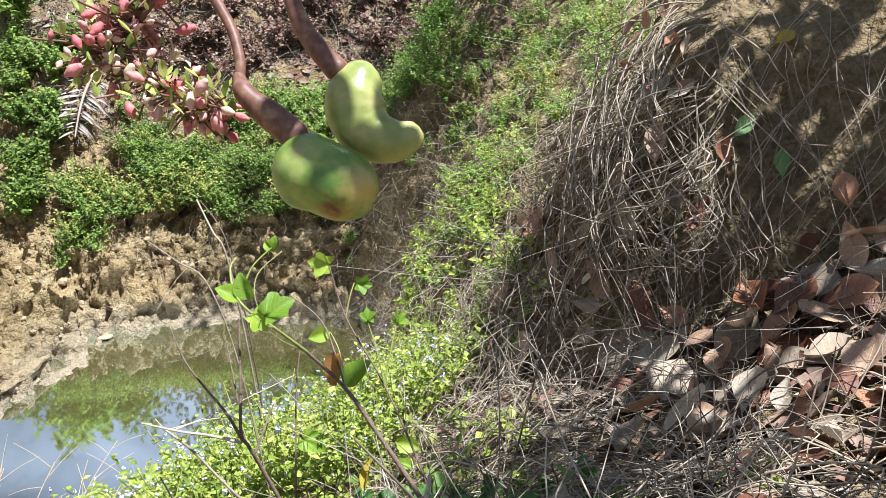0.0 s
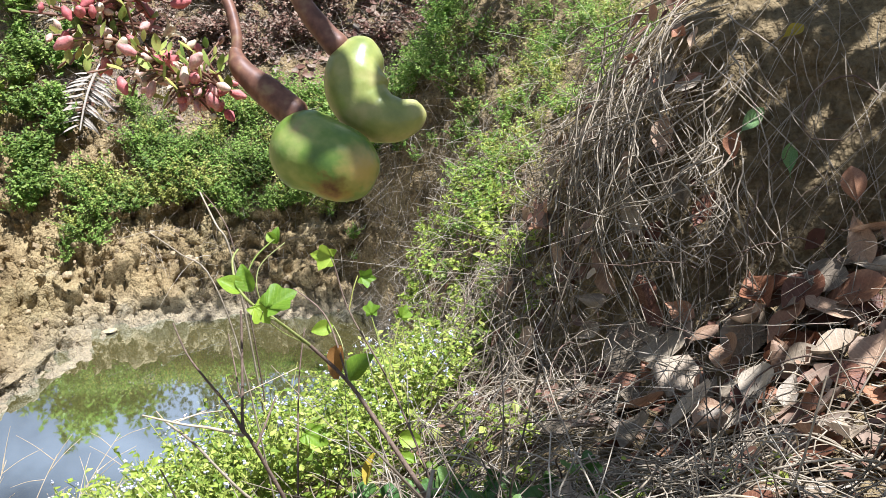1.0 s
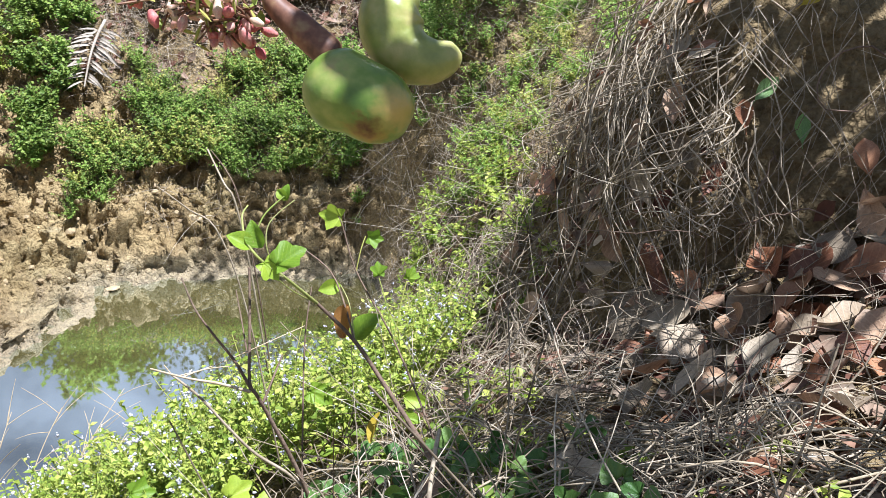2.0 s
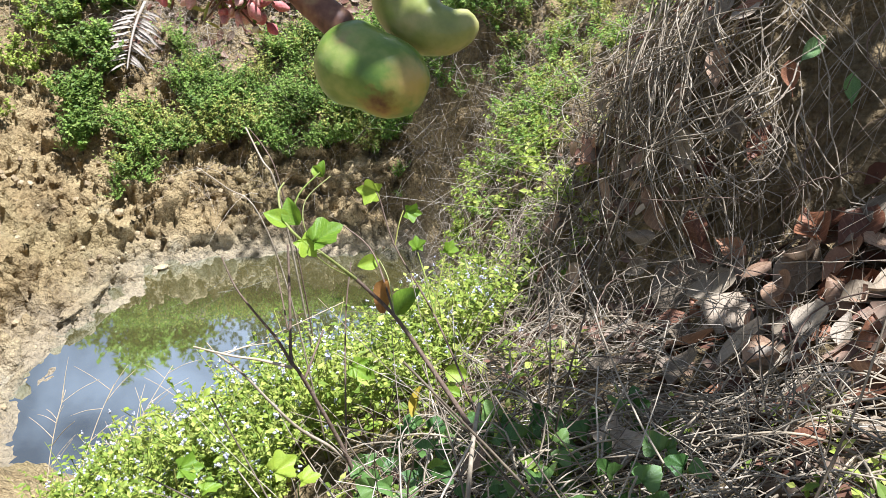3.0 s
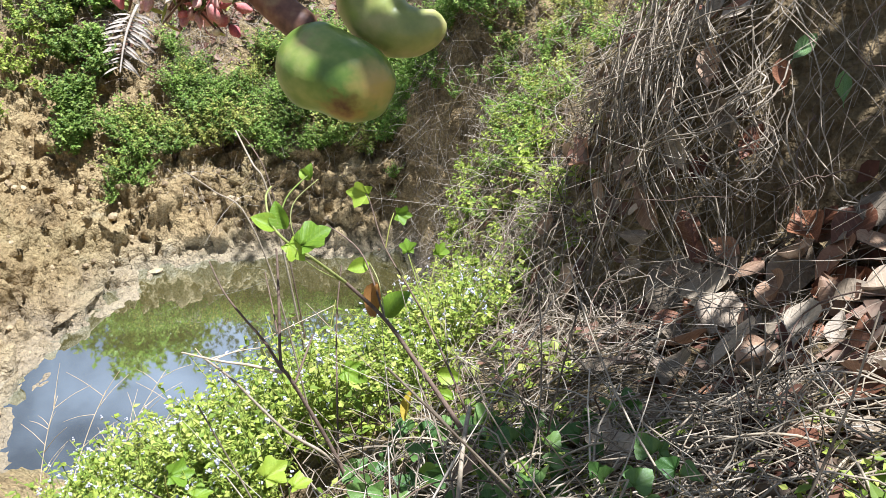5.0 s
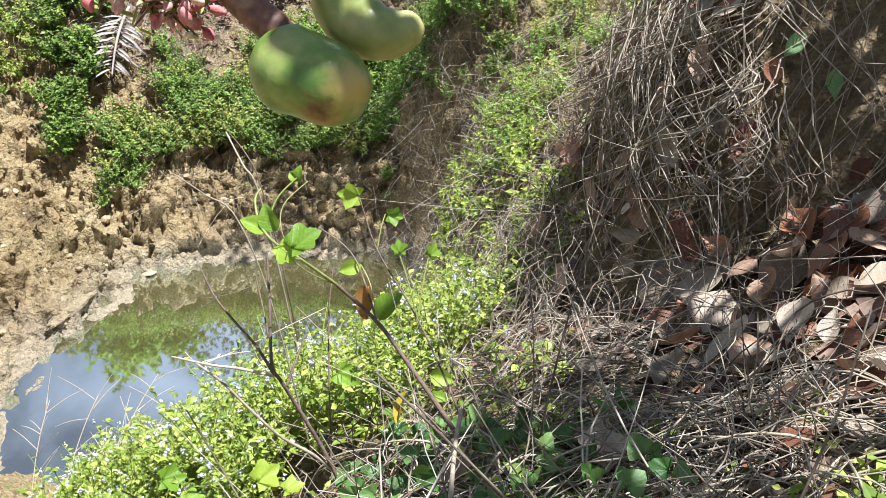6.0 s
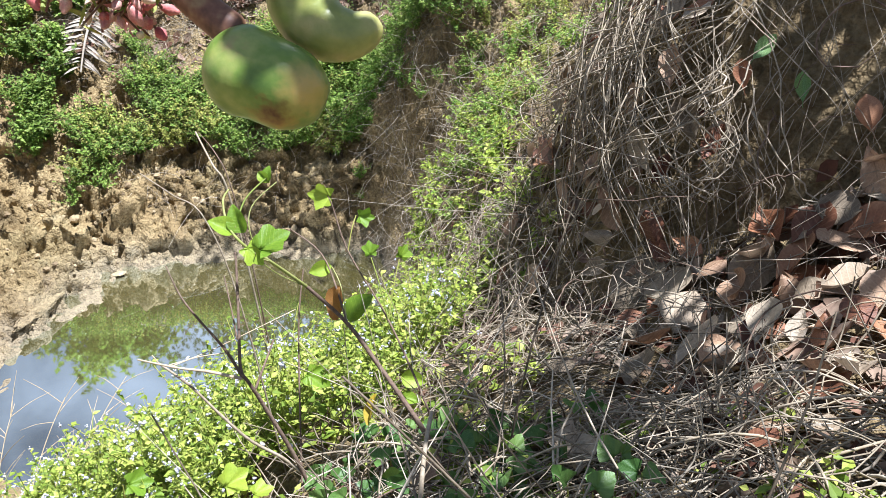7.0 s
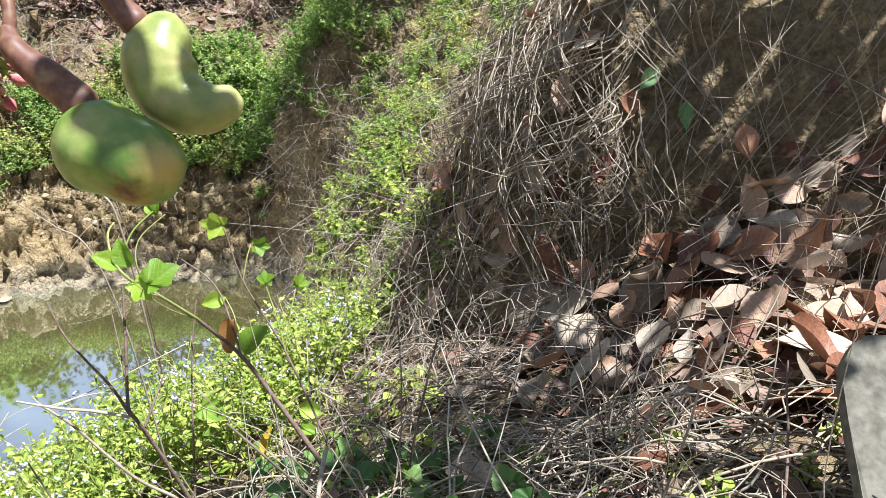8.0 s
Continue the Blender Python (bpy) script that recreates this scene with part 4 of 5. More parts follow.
sprays("dry_stem_litter", 520, (0.14, 0.80), (1.3, 2.9), (0.08, 0.28), (-0.1, 0.5), (0.0006, 0.0015), M_STEM, "loose dry grey-brown stems sticking out of the bank", off_wall)
sprays("dry_stem_litter", 1250, (-0.1, 1.15), (0.45, 1.22), (0.06, 0.22), (0.0, 0.7), (0.0009, 0.0025), M_STEM, "loose dry straw-coloured stems on the ledge", front)
sprays("dry_stem_litter", 420, (-0.12, 0.55), (0.75, 1.75), (0.06, 0.20), (0.0, 0.9), (0.0005, 0.0013), M_STEM, "loose dry stems standing up along the ledge edge")
sprays("dry_stem_litter", 260, (0.5, 1.4), (1.05, 1.65), (0.06, 0.25), (0.0, 0.5), (0.0004, 0.0011), M_STEM, "thin dry stems lying over the leaf litter")
stems("dry_grass", 900, (-0.2, 1.3), (2.6, 6.2), (0.15, 0.5), 0.3, 1.6, (0.0, 0.08), (0.004, 0.05), (0.0008, 0.0020), M_STEM, "dry brown grass on the steep bank")
sprays("dry_stem_litter", 900, (0.0, 0.48), (1.45, 2.9), (0.05, 0.16), (0.15, 1.3), (0.0007, 0.0017), M_STEM, "loose pale dry stems sticking out of the steep bank")
leaf_litter("leaf_litter", 420, (0.0, 0.5), (1.4, 2.9), (0.02, 0.06), 95, M_LITTER, "small brown dead leaves caught on the steep bank")
sprays("dry_grass", 1500, (-0.3, 1.3), (2.6, 6.2), (0.08, 0.3), (0.0, 0.9), (0.0007, 0.0018), M_STEM, "dry brown grass tufts on the steep bank")
stems("dry_grass", 700, (-4.5, 1.0), (6.8, 9.2), (0.2, 0.6), 0.3, 1.6, (0.0, 0.12), (0.004, 0.08), (0.0012, 0.0026), M_STEM, "dry brown grass on the far bank")
sprays("dry_grass", 3200, (-4.0, 1.0), (6.8, 9.2), (0.12, 0.4), (0.1, 1.0), (0.001, 0.0022), M_STEM, "dry brown grass tufts on the far bank")
sprays("dry_grass", 600, (-2.2, 0.2), (5.6, 6.7), (0.08, 0.3), (0.0, 0.7), (0.0008, 0.002), M_STEM, "dry roots sticking out of the mud cliff")
sprays("dry_grass", 420, (-2.45, -1.75), (6.4, 7.3), (0.10, 0.34), (0.0, 0.8), (0.001, 0.0022), M_STEM, "brown thatch of dry grass beside a palm frond")
stems("twig_scatter", 46, (0.1, 1.1), (0.8, 2.4), (0.14, 0.42), 0.1, 1.1, (0.02, 0.08), (0.03, 0.08), (0.0010, 0.0024), M_TWIG, "dark brown twigs lying over dry stems", None, 14, "twig")

# thick pale runners over the tangle
r_run = np.random.default_rng(19)
for k in range(110):
    x0, y0 = r_run.uniform(0.0, 1.0), r_run.uniform(0.55, 1.2)
    if k % 3 == 0:
        x0, y0 = r_run.uniform(0.2, 0.75), r_run.uniform(1.3, 2.1)
    a, ln, bend = r_run.uniform(0, 6.283), r_run.uniform(0.15, 0.42), r_run.normal(0, 1.2)
    u = np.linspace(0, 1, 10)
    px = x0 + np.cumsum(np.cos(a + bend * u)) * ln / 10
    py = y0 + np.cumsum(np.sin(a + bend * u) * 0.6) * ln / 10
    hump = r_run.uniform(0.02, 0.10)
    pz = ground_height(px, py) + 0.012 + hump * np.sin(np.pi * u) ** 0.8
    rad = r_run.uniform(0.0012, 0.0023)
    Heap().tubes(np.stack([px, py, pz], -1), np.linspace(rad, rad * 0.6, 10)[None], 6).object("dry_vine", M_STRAW if k % 3 else M_STEM, "thick pale dry vine arching over tangled stems", "vine", "dry vines")

for row in [(0.14, 0.70, 20, 0.10, 0), (0.22, 0.66, -30, 0.09, 0), (0.10, 0.98, 60, 0.07, 1)]:
    drop_leaf(*row, lift=0.05, r=r_leaf)

# ---------------------------------------------------------------- weeds
def weed_plant(seed, height, leaves, flowers, size, wide):
    """Stems, leaves and flower heads of one low branching weed, standing at the origin."""
    r = np.random.default_rng(seed)
    st, lf, fl = Heap(), Heap(), Heap()
    n = max(5, leaves // 22)
    az, out = r.uniform(0, 6.283, n), r.uniform(0.1, 1.0, n) * wide
    u = np.linspace(0, 1, 7)
    hh = height * r.uniform(0.6, 1.1, n)
    p = np.stack([np.cos(az)[:, None] * out[:, None] * u ** 1.3, np.sin(az)[:, None] * out[:, None] * u ** 1.3, hh[:, None] * u ** 0.8], -1)
    p += r.normal(0, 0.004, p.shape) * u[None, :, None]
    st.tubes(p, np.linspace(0.0018, 0.0008, 7)[None].repeat(n, 0), 4)
    which, t = r.integers(0, n, leaves), r.uniform(0.25, 1, leaves)
    i = np.minimum((t * 6).astype(int), 5)
    at = p[which, i] * (1 - (t * 6 - i))[:, None] + p[which, i + 1] * (t * 6 - i)[:, None]
    way = unit(np.stack([r.normal(0, 1, leaves), r.normal(0, 1, leaves), r.normal(0.15, 0.35, leaves)], -1))
    up = unit(np.stack([r.normal(0, 0.45, leaves), r.normal(0, 0.45, leaves), np.ones(leaves)], -1))
    xa = unit(np.cross(way, up))
    lf.scatter(*SMALL_LEAF, at, np.stack([xa, way, np.cross(xa, way)], -1), size * r.uniform(0.5, 1.25, leaves))
    if flowers:
        tips = p[r.integers(0, n, flowers), -1] + r.normal(0, 0.008, (flowers, 3))
        q = 5
        c = tips.repeat(q, 0) + r.normal(0, 0.0028, (flowers * q, 3))
        oct_v = np.array([(1, 0, 0), (-1, 0, 0), (0, 1, 0), (0, -1, 0), (0, 0, 1), (0, 0, -1)], float)
        oct_f = np.array([(0, 2, 4), (2, 1, 4), (1, 3, 4), (3, 0, 4), (2, 0, 5), (1, 2, 5), (3, 1, 5), (0, 3, 5)])
        fl.scatter(oct_v, oct_f, c, axes_from(r.normal(0, 1, c.shape), r.uniform(0, 6, len(c))), r.uniform(0.002, 0.004, len(c)))
    return st, lf, fl if flowers else None


def weed(name, seed, place, label, group, leaf_mat, **kw):
    st, lf, fl = weed_plant(seed, **kw)
    ob = base(name, place, label, "weed", group)
    st.object("stem", M_TWIG if fl is None else M_BRACT, kind="stuff", parent=ob)
    lf.object("foliage", leaf_mat, kind="stuff", parent=ob, smooth=False)
    if fl is not None:
        fl.object("flower_head", M_FLOWER, "tiny pale lilac flower tufts", kind="stuff", parent=ob)
    return ob


def stand(x, y, turn, size, lean=0.35):
    z = float(ground_height(np.array([x]), np.array([y]))[0])
    n = Vector(ground_normal(np.array([x]), np.array([y]))[0])
    up = (Vector((0, 0, 1)) + lean * n).normalized()
    return Matrix.Translation((x, y, z - 0.01)) @ up.to_track_quat("Z", "Y").to_matrix().to_4x4() @ pose(0, 0, 0, 0, 0, turn) @ Matrix.Scale(size, 4)


def plant_copies(protos, spots, r):
    used = set()
    for x, y, s in spots:
        k = r.randrange(len(protos))
        m = stand(x, y, r.uniform(0, 360), s)
        if k not in used:
            used.add(k)
            protos[k].matrix_world = m
        else:
            ob = copy_thing(protos[k], m)
            ob.matrix_world = m


r_weed = random.Random(3)
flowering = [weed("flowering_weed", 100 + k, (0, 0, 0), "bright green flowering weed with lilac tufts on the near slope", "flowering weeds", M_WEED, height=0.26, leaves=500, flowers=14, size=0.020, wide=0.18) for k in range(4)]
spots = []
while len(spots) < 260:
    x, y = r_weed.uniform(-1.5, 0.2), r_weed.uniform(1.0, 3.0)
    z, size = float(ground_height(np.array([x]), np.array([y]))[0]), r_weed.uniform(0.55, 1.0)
    # the slope between the ledge and the water; cut to fit the camera's view
    # plane through the eye along the outline the weed tops should show
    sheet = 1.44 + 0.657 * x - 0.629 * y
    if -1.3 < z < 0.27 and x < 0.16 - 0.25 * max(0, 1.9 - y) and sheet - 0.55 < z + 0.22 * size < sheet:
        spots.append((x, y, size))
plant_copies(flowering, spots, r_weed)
sprigs = [weed("green_sprig", 200 + k, (0, 0, 0), "small green weed sprig among dry stems", "green sprigs", M_WEED, height=0.07, leaves=26, flowers=0, size=0.022, wide=0.05) for k in range(3)]
spots = [(0.26, 1.12, 1.0), (0.30, 1.08, 0.8), (0.22, 1.05, 1.0), (0.36, 1.22, 0.9), (0.33, 2.02, 1.1), (0.30, 2.15, 1.2), (0.37, 2.05, 0.9), (0.52, 0.80, 0.9), (0.68, 0.80, 0.9),
         (0.44, 2.20, 1.1), (0.50, 2.40, 1.1), (0.46, 2.6, 1.3), (0.60, 2.3, 1.0), (0.58, 2.9, 1.3), (0.35, 2.4, 1.2), (0.28, 2.5, 1.2)]
spots += [(r_weed.uniform(0.14, 0.44), r_weed.uniform(1.9, 3.0), r_weed.uniform(0.9, 1.7)) for k in range(54)]
spots += [(r_weed.uniform(0.0, 0.9), r_weed.uniform(0.55, 1.05), r_weed.uniform(0.6, 1.1)) for k in range(56)]
spots += [(r_weed.uniform(-0.15, 0.3), r_weed.uniform(0.7, 1.7), r_weed.uniform(0.8, 1.5)) for k in range(44)]
plant_copies(sprigs, spots, r_weed)
edge = [weed("bank_weed", 300 + k, (0, 0, 0), "leafy green weed on the steep bank edge", "bank weeds", M_WEED, height=0.22, leaves=120, flowers=0, size=0.034, wide=0.16) for k in range(3)]
spots = [(r_weed.uniform(0.08, 0.5), r_weed.uniform(2.2, 5.4), r_weed.uniform(0.4, 0.8)) for k in range(100)]
plant_copies(edge, spots, r_weed)
far_weed = [weed("far_bank_weed", 400 + k, (0, 0, 0), words, "far bank herbs", mat, height=0.36, leaves=520, flowers=0, size=0.030, wide=0.27) for k, (words, mat) in enumerate(
    (("low green herbs on the far bank", M_GRASS), ("low green herbs on the far bank", M_GRASS), ("yellowish green herbs on the far bank", M_LIMEY), ("dark green herbs on the far bank", M_SHRUB), ("low green herbs on the far bank", M_GRASS)))]


def far_spots(count, xr, yr, inner, outer, sizes):
    out = []
    while len(out) < count:
        x, y = r_weed.uniform(*xr), r_weed.uniform(*yr)
        d = float(seg_dist(np.array([x]), np.array([y]), POND, True)[0][0])
        patch, ragged = (float(value_noise(np.array([x]), np.array([y]), q, k)[0]) for q, k in ((2.6, 33), (1.7, 34)))
        if inner + 0.24 * patch + 0.07 * math.sin(6 * x) < d < outer + 0.7 * ragged and r_weed.random() < 0.45 + 0.6 * patch and not (abs(x / y + 0.37) < 0.04 and 6.0 < y < 7.0):
            out.append((x, y, r_weed.uniform(*sizes)))
    return out


def herb_cover(name, spots, seed, mat, label, **kw):
    """Many low herbs that nobody could count, as one sheet of leaves."""
    kinds = [weed_plant(seed + k, flowers=0, **kw)[1] for k in range(4)]
    cover = Heap()
    for k, (x, y, size) in enumerate(spots):
        m = np.array(stand(x, y, 77.0 * k, size))
        lf = kinds[k % 4]
        cover.add(lf.v[0] @ m[:3, :3].T + m[:3, 3], lf.f3[0])
    return cover.object(name, mat, label, "herbs", kind="stuff", smooth=False)


plant_copies(far_weed, far_spots(225, (-2.45, -0.5), (5.2, 7.6), 0.36, 0.95, (0.45, 0.9)), r_weed)
herb_cover("herb_cover", far_spots(130, (-0.9, 0.4), (5.2, 7.4), 0.36, 1.1, (0.4, 0.8)), 420, M_GRASS, "green herbs covering the corner of the far bank", height=0.36, leaves=330, size=0.036, wide=0.27)
herb_cover("herb_cover", far_spots(150, (0.0, 1.3), (3.2, 6.6), 0.30, 1.2, (0.3, 0.62)), 430, M_GRASS, "green herbs on the steep bank above the pond", height=0.34, leaves=260, size=0.036, wide=0.25)
herb_cover("herb_cover", far_spots(80, (-0.4, 0.5), (5.2, 6.7), 0.10, 0.9, (0.25, 0.55)), 450, M_GRASS, "green herbs hanging over the mud cliff", height=0.34, leaves=260, size=0.034, wide=0.25)
herb_cover("herb_cover", far_spots(60, (-0.1, 1.2), (2.9, 6.0), 0.30, 1.2, (0.3, 0.6)), 440, M_LIMEY, "yellowish herbs on the steep bank above the pond", height=0.34, leaves=240, size=0.034, wide=0.25)
shrubs = [weed("leafy_shrub", 500 + k, (0, 0, 0), "dark green leafy shrub on the far bank", "far shrubs", M_SHRUB if k else M_GRASS, height=0.75, leaves=800, flowers=0, size=0.085, wide=0.42) for k in range(3)]
spots = [(-3.16, 7.26, 1.0), (-3.43, 7.57, 1.1), (-3.06, 8.01, 1.05), (-3.6, 8.1, 1.3), (-4.2, 8.2, 1.0), (-3.3, 8.6, 1.2), (-2.3, 8.6, 0.9), (-4.9, 8.4, 1.2), (-1.9, 8.4, 0.7), (-1.2, 8.6, 0.7), (-0.3, 8.4, 0.6)]
while len(spots) < 48:
    y = r_weed.uniform(5.8, 7.2)
    x = r_weed.uniform(-2.88 - 0.25 * (y - 5.8), -2.42 - 0.16 * (y - 5.8))
    spots.append((x, y, r_weed.uniform(0.26, 0.46)))
plant_copies(shrubs, spots, r_weed)
brush = [weed("dry_shrub", 600 + k, (0, 0, 0), "withered brown shrub on the far bank", "dry shrubs", M_LITTER, height=0.34, leaves=520, flowers=0, size=0.045, wide=0.36) for k in range(3)]
spots = []
while len(spots) < 60:
    x, y = r_weed.uniform(-2.2, 0.6), r_weed.uniform(6.9, 8.8)
    if float(seg_dist(np.array([x]), np.array([y]), POND, True)[0][0]) > 1.65:
        spots.append((x, y, r_weed.uniform(0.5, 1.1)))
plant_copies(brush, spots, r_weed)
lime = [weed("lime_weed", 700 + k, (0, 0, 0), "yellow-green leafy weed on the far bank", "lime weeds", M_WEED, height=0.30, leaves=210, flowers=0, size=0.045, wide=0.30) for k in range(2)]
plant_copies(lime, [(-3.62, 6.97, 0.8), (-3.37, 6.71, 0.8), (-3.18, 6.68, 0.8), (-3.42, 6.43, 0.8), (-3.02, 6.78, 0.8), (-3.4, 6.08, 0.8), (-3.32, 6.9, 0.8), (-3.28, 6.42, 0.7), (-3.5, 6.6, 0.7), (-3.22, 6.55, 0.6), (-3.6, 6.5, 0.8), (-3.45, 6.85, 0.7), (-3.1, 6.3, 0.6)], r_weed)
spots = [(r_weed.uniform(-5.2, -3.3), r_weed.uniform(6.6, 8.2), r_weed.uniform(0.5, 0.9)) for k in range(12)]
spots += [(-2.91, 5.87, 0.35), (-3.37, 6.33, 0.4), (-2.63, 6.13, 0.4), (-3.67, 6.62, 0.5)]
for x, y, s in spots:
    ob = copy_thing(far_weed[0], stand(x, y, r_weed.uniform(0, 360), s))
    ob.matrix_world = stand(x, y, r_weed.uniform(0, 360), s)
stems("dry_stem_litter", 700, (-0.6, 0.2), (1.3, 2.9), (0.15, 0.4), 0.3, 1.0, (0.0, 0.05), (0.01, 0.1), (0.0007, 0.0013), M_STEM, "dry stems under the weeds on the near slope")

# ---------------------------------------------------------------- sapling with broad leaves, and the dead twig
def limb(name, line, r0, r1, parent, mat):
    pts = [Vector(p) - parent.location for p in line]
    n = len(pts)
    return thing(name, *swelling(pts, [r0 + (r1 - r0) * k / (n - 1) for k in range(n)], max(8, 4 * n), 8), mat, parent=parent)


def lobed_leaf(lobes=5, heart=0.25, seed=0):
    """A broad leaf with shallow points, one unit long, stalk end at the origin."""
    r = np.random.default_rng(seed)
    n, rings = 40, 4
    v, f = [(0, 0.12, 0)], []
    for q in range(1, rings + 1):
        for i in range(n):
            a = 2 * math.pi * i / n
            point = 0.5 + 0.5 * math.cos(lobes * (a - math.pi / 2))
            rad = (0.36 + 0.20 * (1 - math.acos(2 * point - 1) / math.pi) ** 1.5) * (1 - heart * max(0, -math.sin(a)) ** 6) * (1 + 0.03 * r.normal())
            s = q / rings
            x, y = math.cos(a) * rad * s * 1.0, 0.45 + math.sin(a) * rad * s - (1 - s) * 0.30
            v.append((x, y, (0.30 + 0.15 * (seed % 3)) * abs(x) - 0.25 * (y - 0.4) ** 2 + 0.05 * math.sin(4 * a + seed) * s))
    for i in range(n):
        f.append((0, 1 + i, 1 + (i + 1) % n))
    for q in range(rings - 1):
        for i in range(n):
            a, b = 1 + q * n + i, 1 + q * n + (i + 1) % n
            f.append((a, a + n, b + n))
            f.append((a, b + n, b))
    return np.array(v), np.array(f)


LOBED = [mesh_of("leaf", *lobed_leaf(5, 0.3, k), M_SAPLING) for k in range(3)] + [mesh_of("leaf", *leaf_shape(9, 7, 0.4, 0.3, -0.3, 0.02, k, 0.7), M_SAPLING) for k in range(3)]


r_face = random.Random(12)


def hang_leaf(parent, a, b, kind, facing=(0.1, -0.75, 0.65), grow=1.0, mesh=None, label=""):
    a, b = Vector(a), Vector(b)
    y = (b - a).normalized()
    n = Vector(facing).normalized() + Vector([r_face.uniform(-0.55, 0.55) for _ in range(3)])
    n = (n - n.dot(y) * y).normalized()
    m = Matrix((y.cross(n), y, n)).transposed().to_4x4()
    ob = new("leaf", mesh or LOBED[kind])
    ob.parent = parent
    ob.matrix_local = Matrix.Translation(a - parent.location) @ m @ Matrix.Scale((b - a).length * grow, 4)
    return tagged(ob, label)


sapling = base("sapling", (0.13, 1.02, 0.55), "young sapling with broad bright green lobed leaves", "sapling")
MAIN = [(0.150, 1.000, 0.46), (0.102, 1.049, 0.510), (0.062, 1.090, 0.554), (0.012, 1.134, 0.608), (-0.037, 1.163, 0.669), (-0.093, 1.148, 0.747), (-0.131, 1.094, 0.823), (-0.153, 1.057, 0.868), (-0.175, 1.066, 0.893), (-0.184, 1.089, 0.919), (-0.179, 1.106, 0.928)]
limb("stem", MAIN[:6], 0.0048, 0.0028, sapling, M_TWIG)
M_PETIOLE = surface("pale_leaf_stalk", [(0.36, 0.40, 0.10), (0.50, 0.52, 0.18), (0.58, 0.56, 0.28)], 40, 0.5, 0.1, 200, "object", 0.2)
limb("stem", MAIN[5:], 0.0026, 0.0012, sapling, M_PETIOLE)
for line in ([(-0.131, 1.094, 0.823), (-0.150, 1.08, 0.87), (-0.150, 1.10, 0.905), (-0.118, 1.125, 0.93)], [(-0.093, 1.148, 0.747), (-0.125, 1.10, 0.80), (-0.154, 1.050, 0.870)], [(-0.131, 1.094, 0.823), (-0.14, 1.06, 0.85), (-0.138, 1.038, 0.870)],
             [(-0.037, 1.163, 0.669), (-0.05, 1.22, 0.70), (-0.069, 1.269, 0.708)]):
    limb("leaf_stalk", line, 0.0010, 0.0007, sapling, M_PETIOLE)
limb("shoot", [(-0.167, 1.067, 0.892), (-0.155, 1.096, 0.920), (-0.126, 1.124, 0.941)], 0.0014, 0.0010, sapling, M_BRACT)
limb("shoot", [(-0.037, 1.163, 0.669), (-0.081, 1.275, 0.720), (-0.143, 1.336, 0.740)], 0.0019, 0.0010, sapling, M_TWIG)
SAPLING_LEAVES = [
    ((-0.167, 1.064, 0.886), (-0.207, 1.065, 0.907), 3, 1.15), ((-0.156, 1.065, 0.885), (-0.175, 1.084, 0.926), 4, 1.1), ((-0.138, 1.038, 0.870), (-0.089, 1.061, 0.896), 0, 1.2),
    ((-0.154, 1.050, 0.876), (-0.125, 1.038, 0.846), 1, 1.15), ((-0.130, 1.119, 0.932), (-0.126, 1.132, 0.960), 4, 1.0), ((-0.069, 1.269, 0.708), (-0.110, 1.259, 0.700), 3, 1.2),
    ((-0.040, 1.198, 0.650), (0.007, 1.229, 0.690), 5, 1.1), ((-0.141, 1.123, 0.946), (-0.126, 1.119, 0.931), 3, 1.3)]
for a, b, k, s in SAPLING_LEAVES:
    hang_leaf(sapling, a, b, k, grow=s * 0.74)
withered = surface("withered_leaf", [(0.48, 0.23, 0.06), (0.62, 0.37, 0.13)], 20, 0.6, 0.3, 90, "object", 0.3)
hang_leaf(sapling, (-0.045, 1.228, 0.695), (-0.049, 1.202, 0.657), 0, (-0.5, -0.8, 0.1), 1.2, mesh_of("leaf", *leaf_shape(9, 7, 0.45, 0.6, 0.5, 0.06, 9, 0.8), withered), "withered orange-brown curled leaf")
hang_leaf(sapling, (0.006, 1.152, 0.536), (-0.004, 1.124, 0.505), 0, (-0.3, -0.8, 0.3), 1.2, mesh_of("leaf", *leaf_shape(9, 7, 0.5, 0.6, 0.3, 0.03, 8, 0.35), M_YELLOW), "narrow yellow-green folded leaf")
creeper = base("creeper", (0.10, 1.12, 0.50), "thin creeper with small heart-shaped green leaves", "vine")
limb("stem", [(0.12, 1.08, 0.44), (0.090, 1.135, 0.515), (0.022, 1.266, 0.602), (-0.051, 1.369, 0.677), (-0.082, 1.410, 0.757), (-0.101, 1.415, 0.771)], 0.0022, 0.001, creeper, M_TWIG)
for a, b, k, s in [((-0.074, 1.413, 0.761), (-0.129, 1.410, 0.770), 1, 1.15), ((-0.037, 1.401, 0.731), (0.004, 1.400, 0.725), 2, 1.1), ((-0.008, 1.323, 0.692), (-0.012, 1.340, 0.722), 0, 1.15), ((0.040, 1.322, 0.688), (0.055, 1.337, 0.713), 2, 1.2), ((0.042, 1.248, 0.494), (0.096, 1.241, 0.485), 3, 1.1), ((0.042, 1.226, 0.467), (0.082, 1.220, 0.460), 4, 1.1)]:
    hang_leaf(creeper, a, b, k, grow=s * 0.75)
VINE = [(0.090, 1.135, 0.515), (0.022, 1.266, 0.602), (-0.051, 1.369, 0.677), (-0.082, 1.410, 0.757), (-0.101, 1.415, 0.771)]
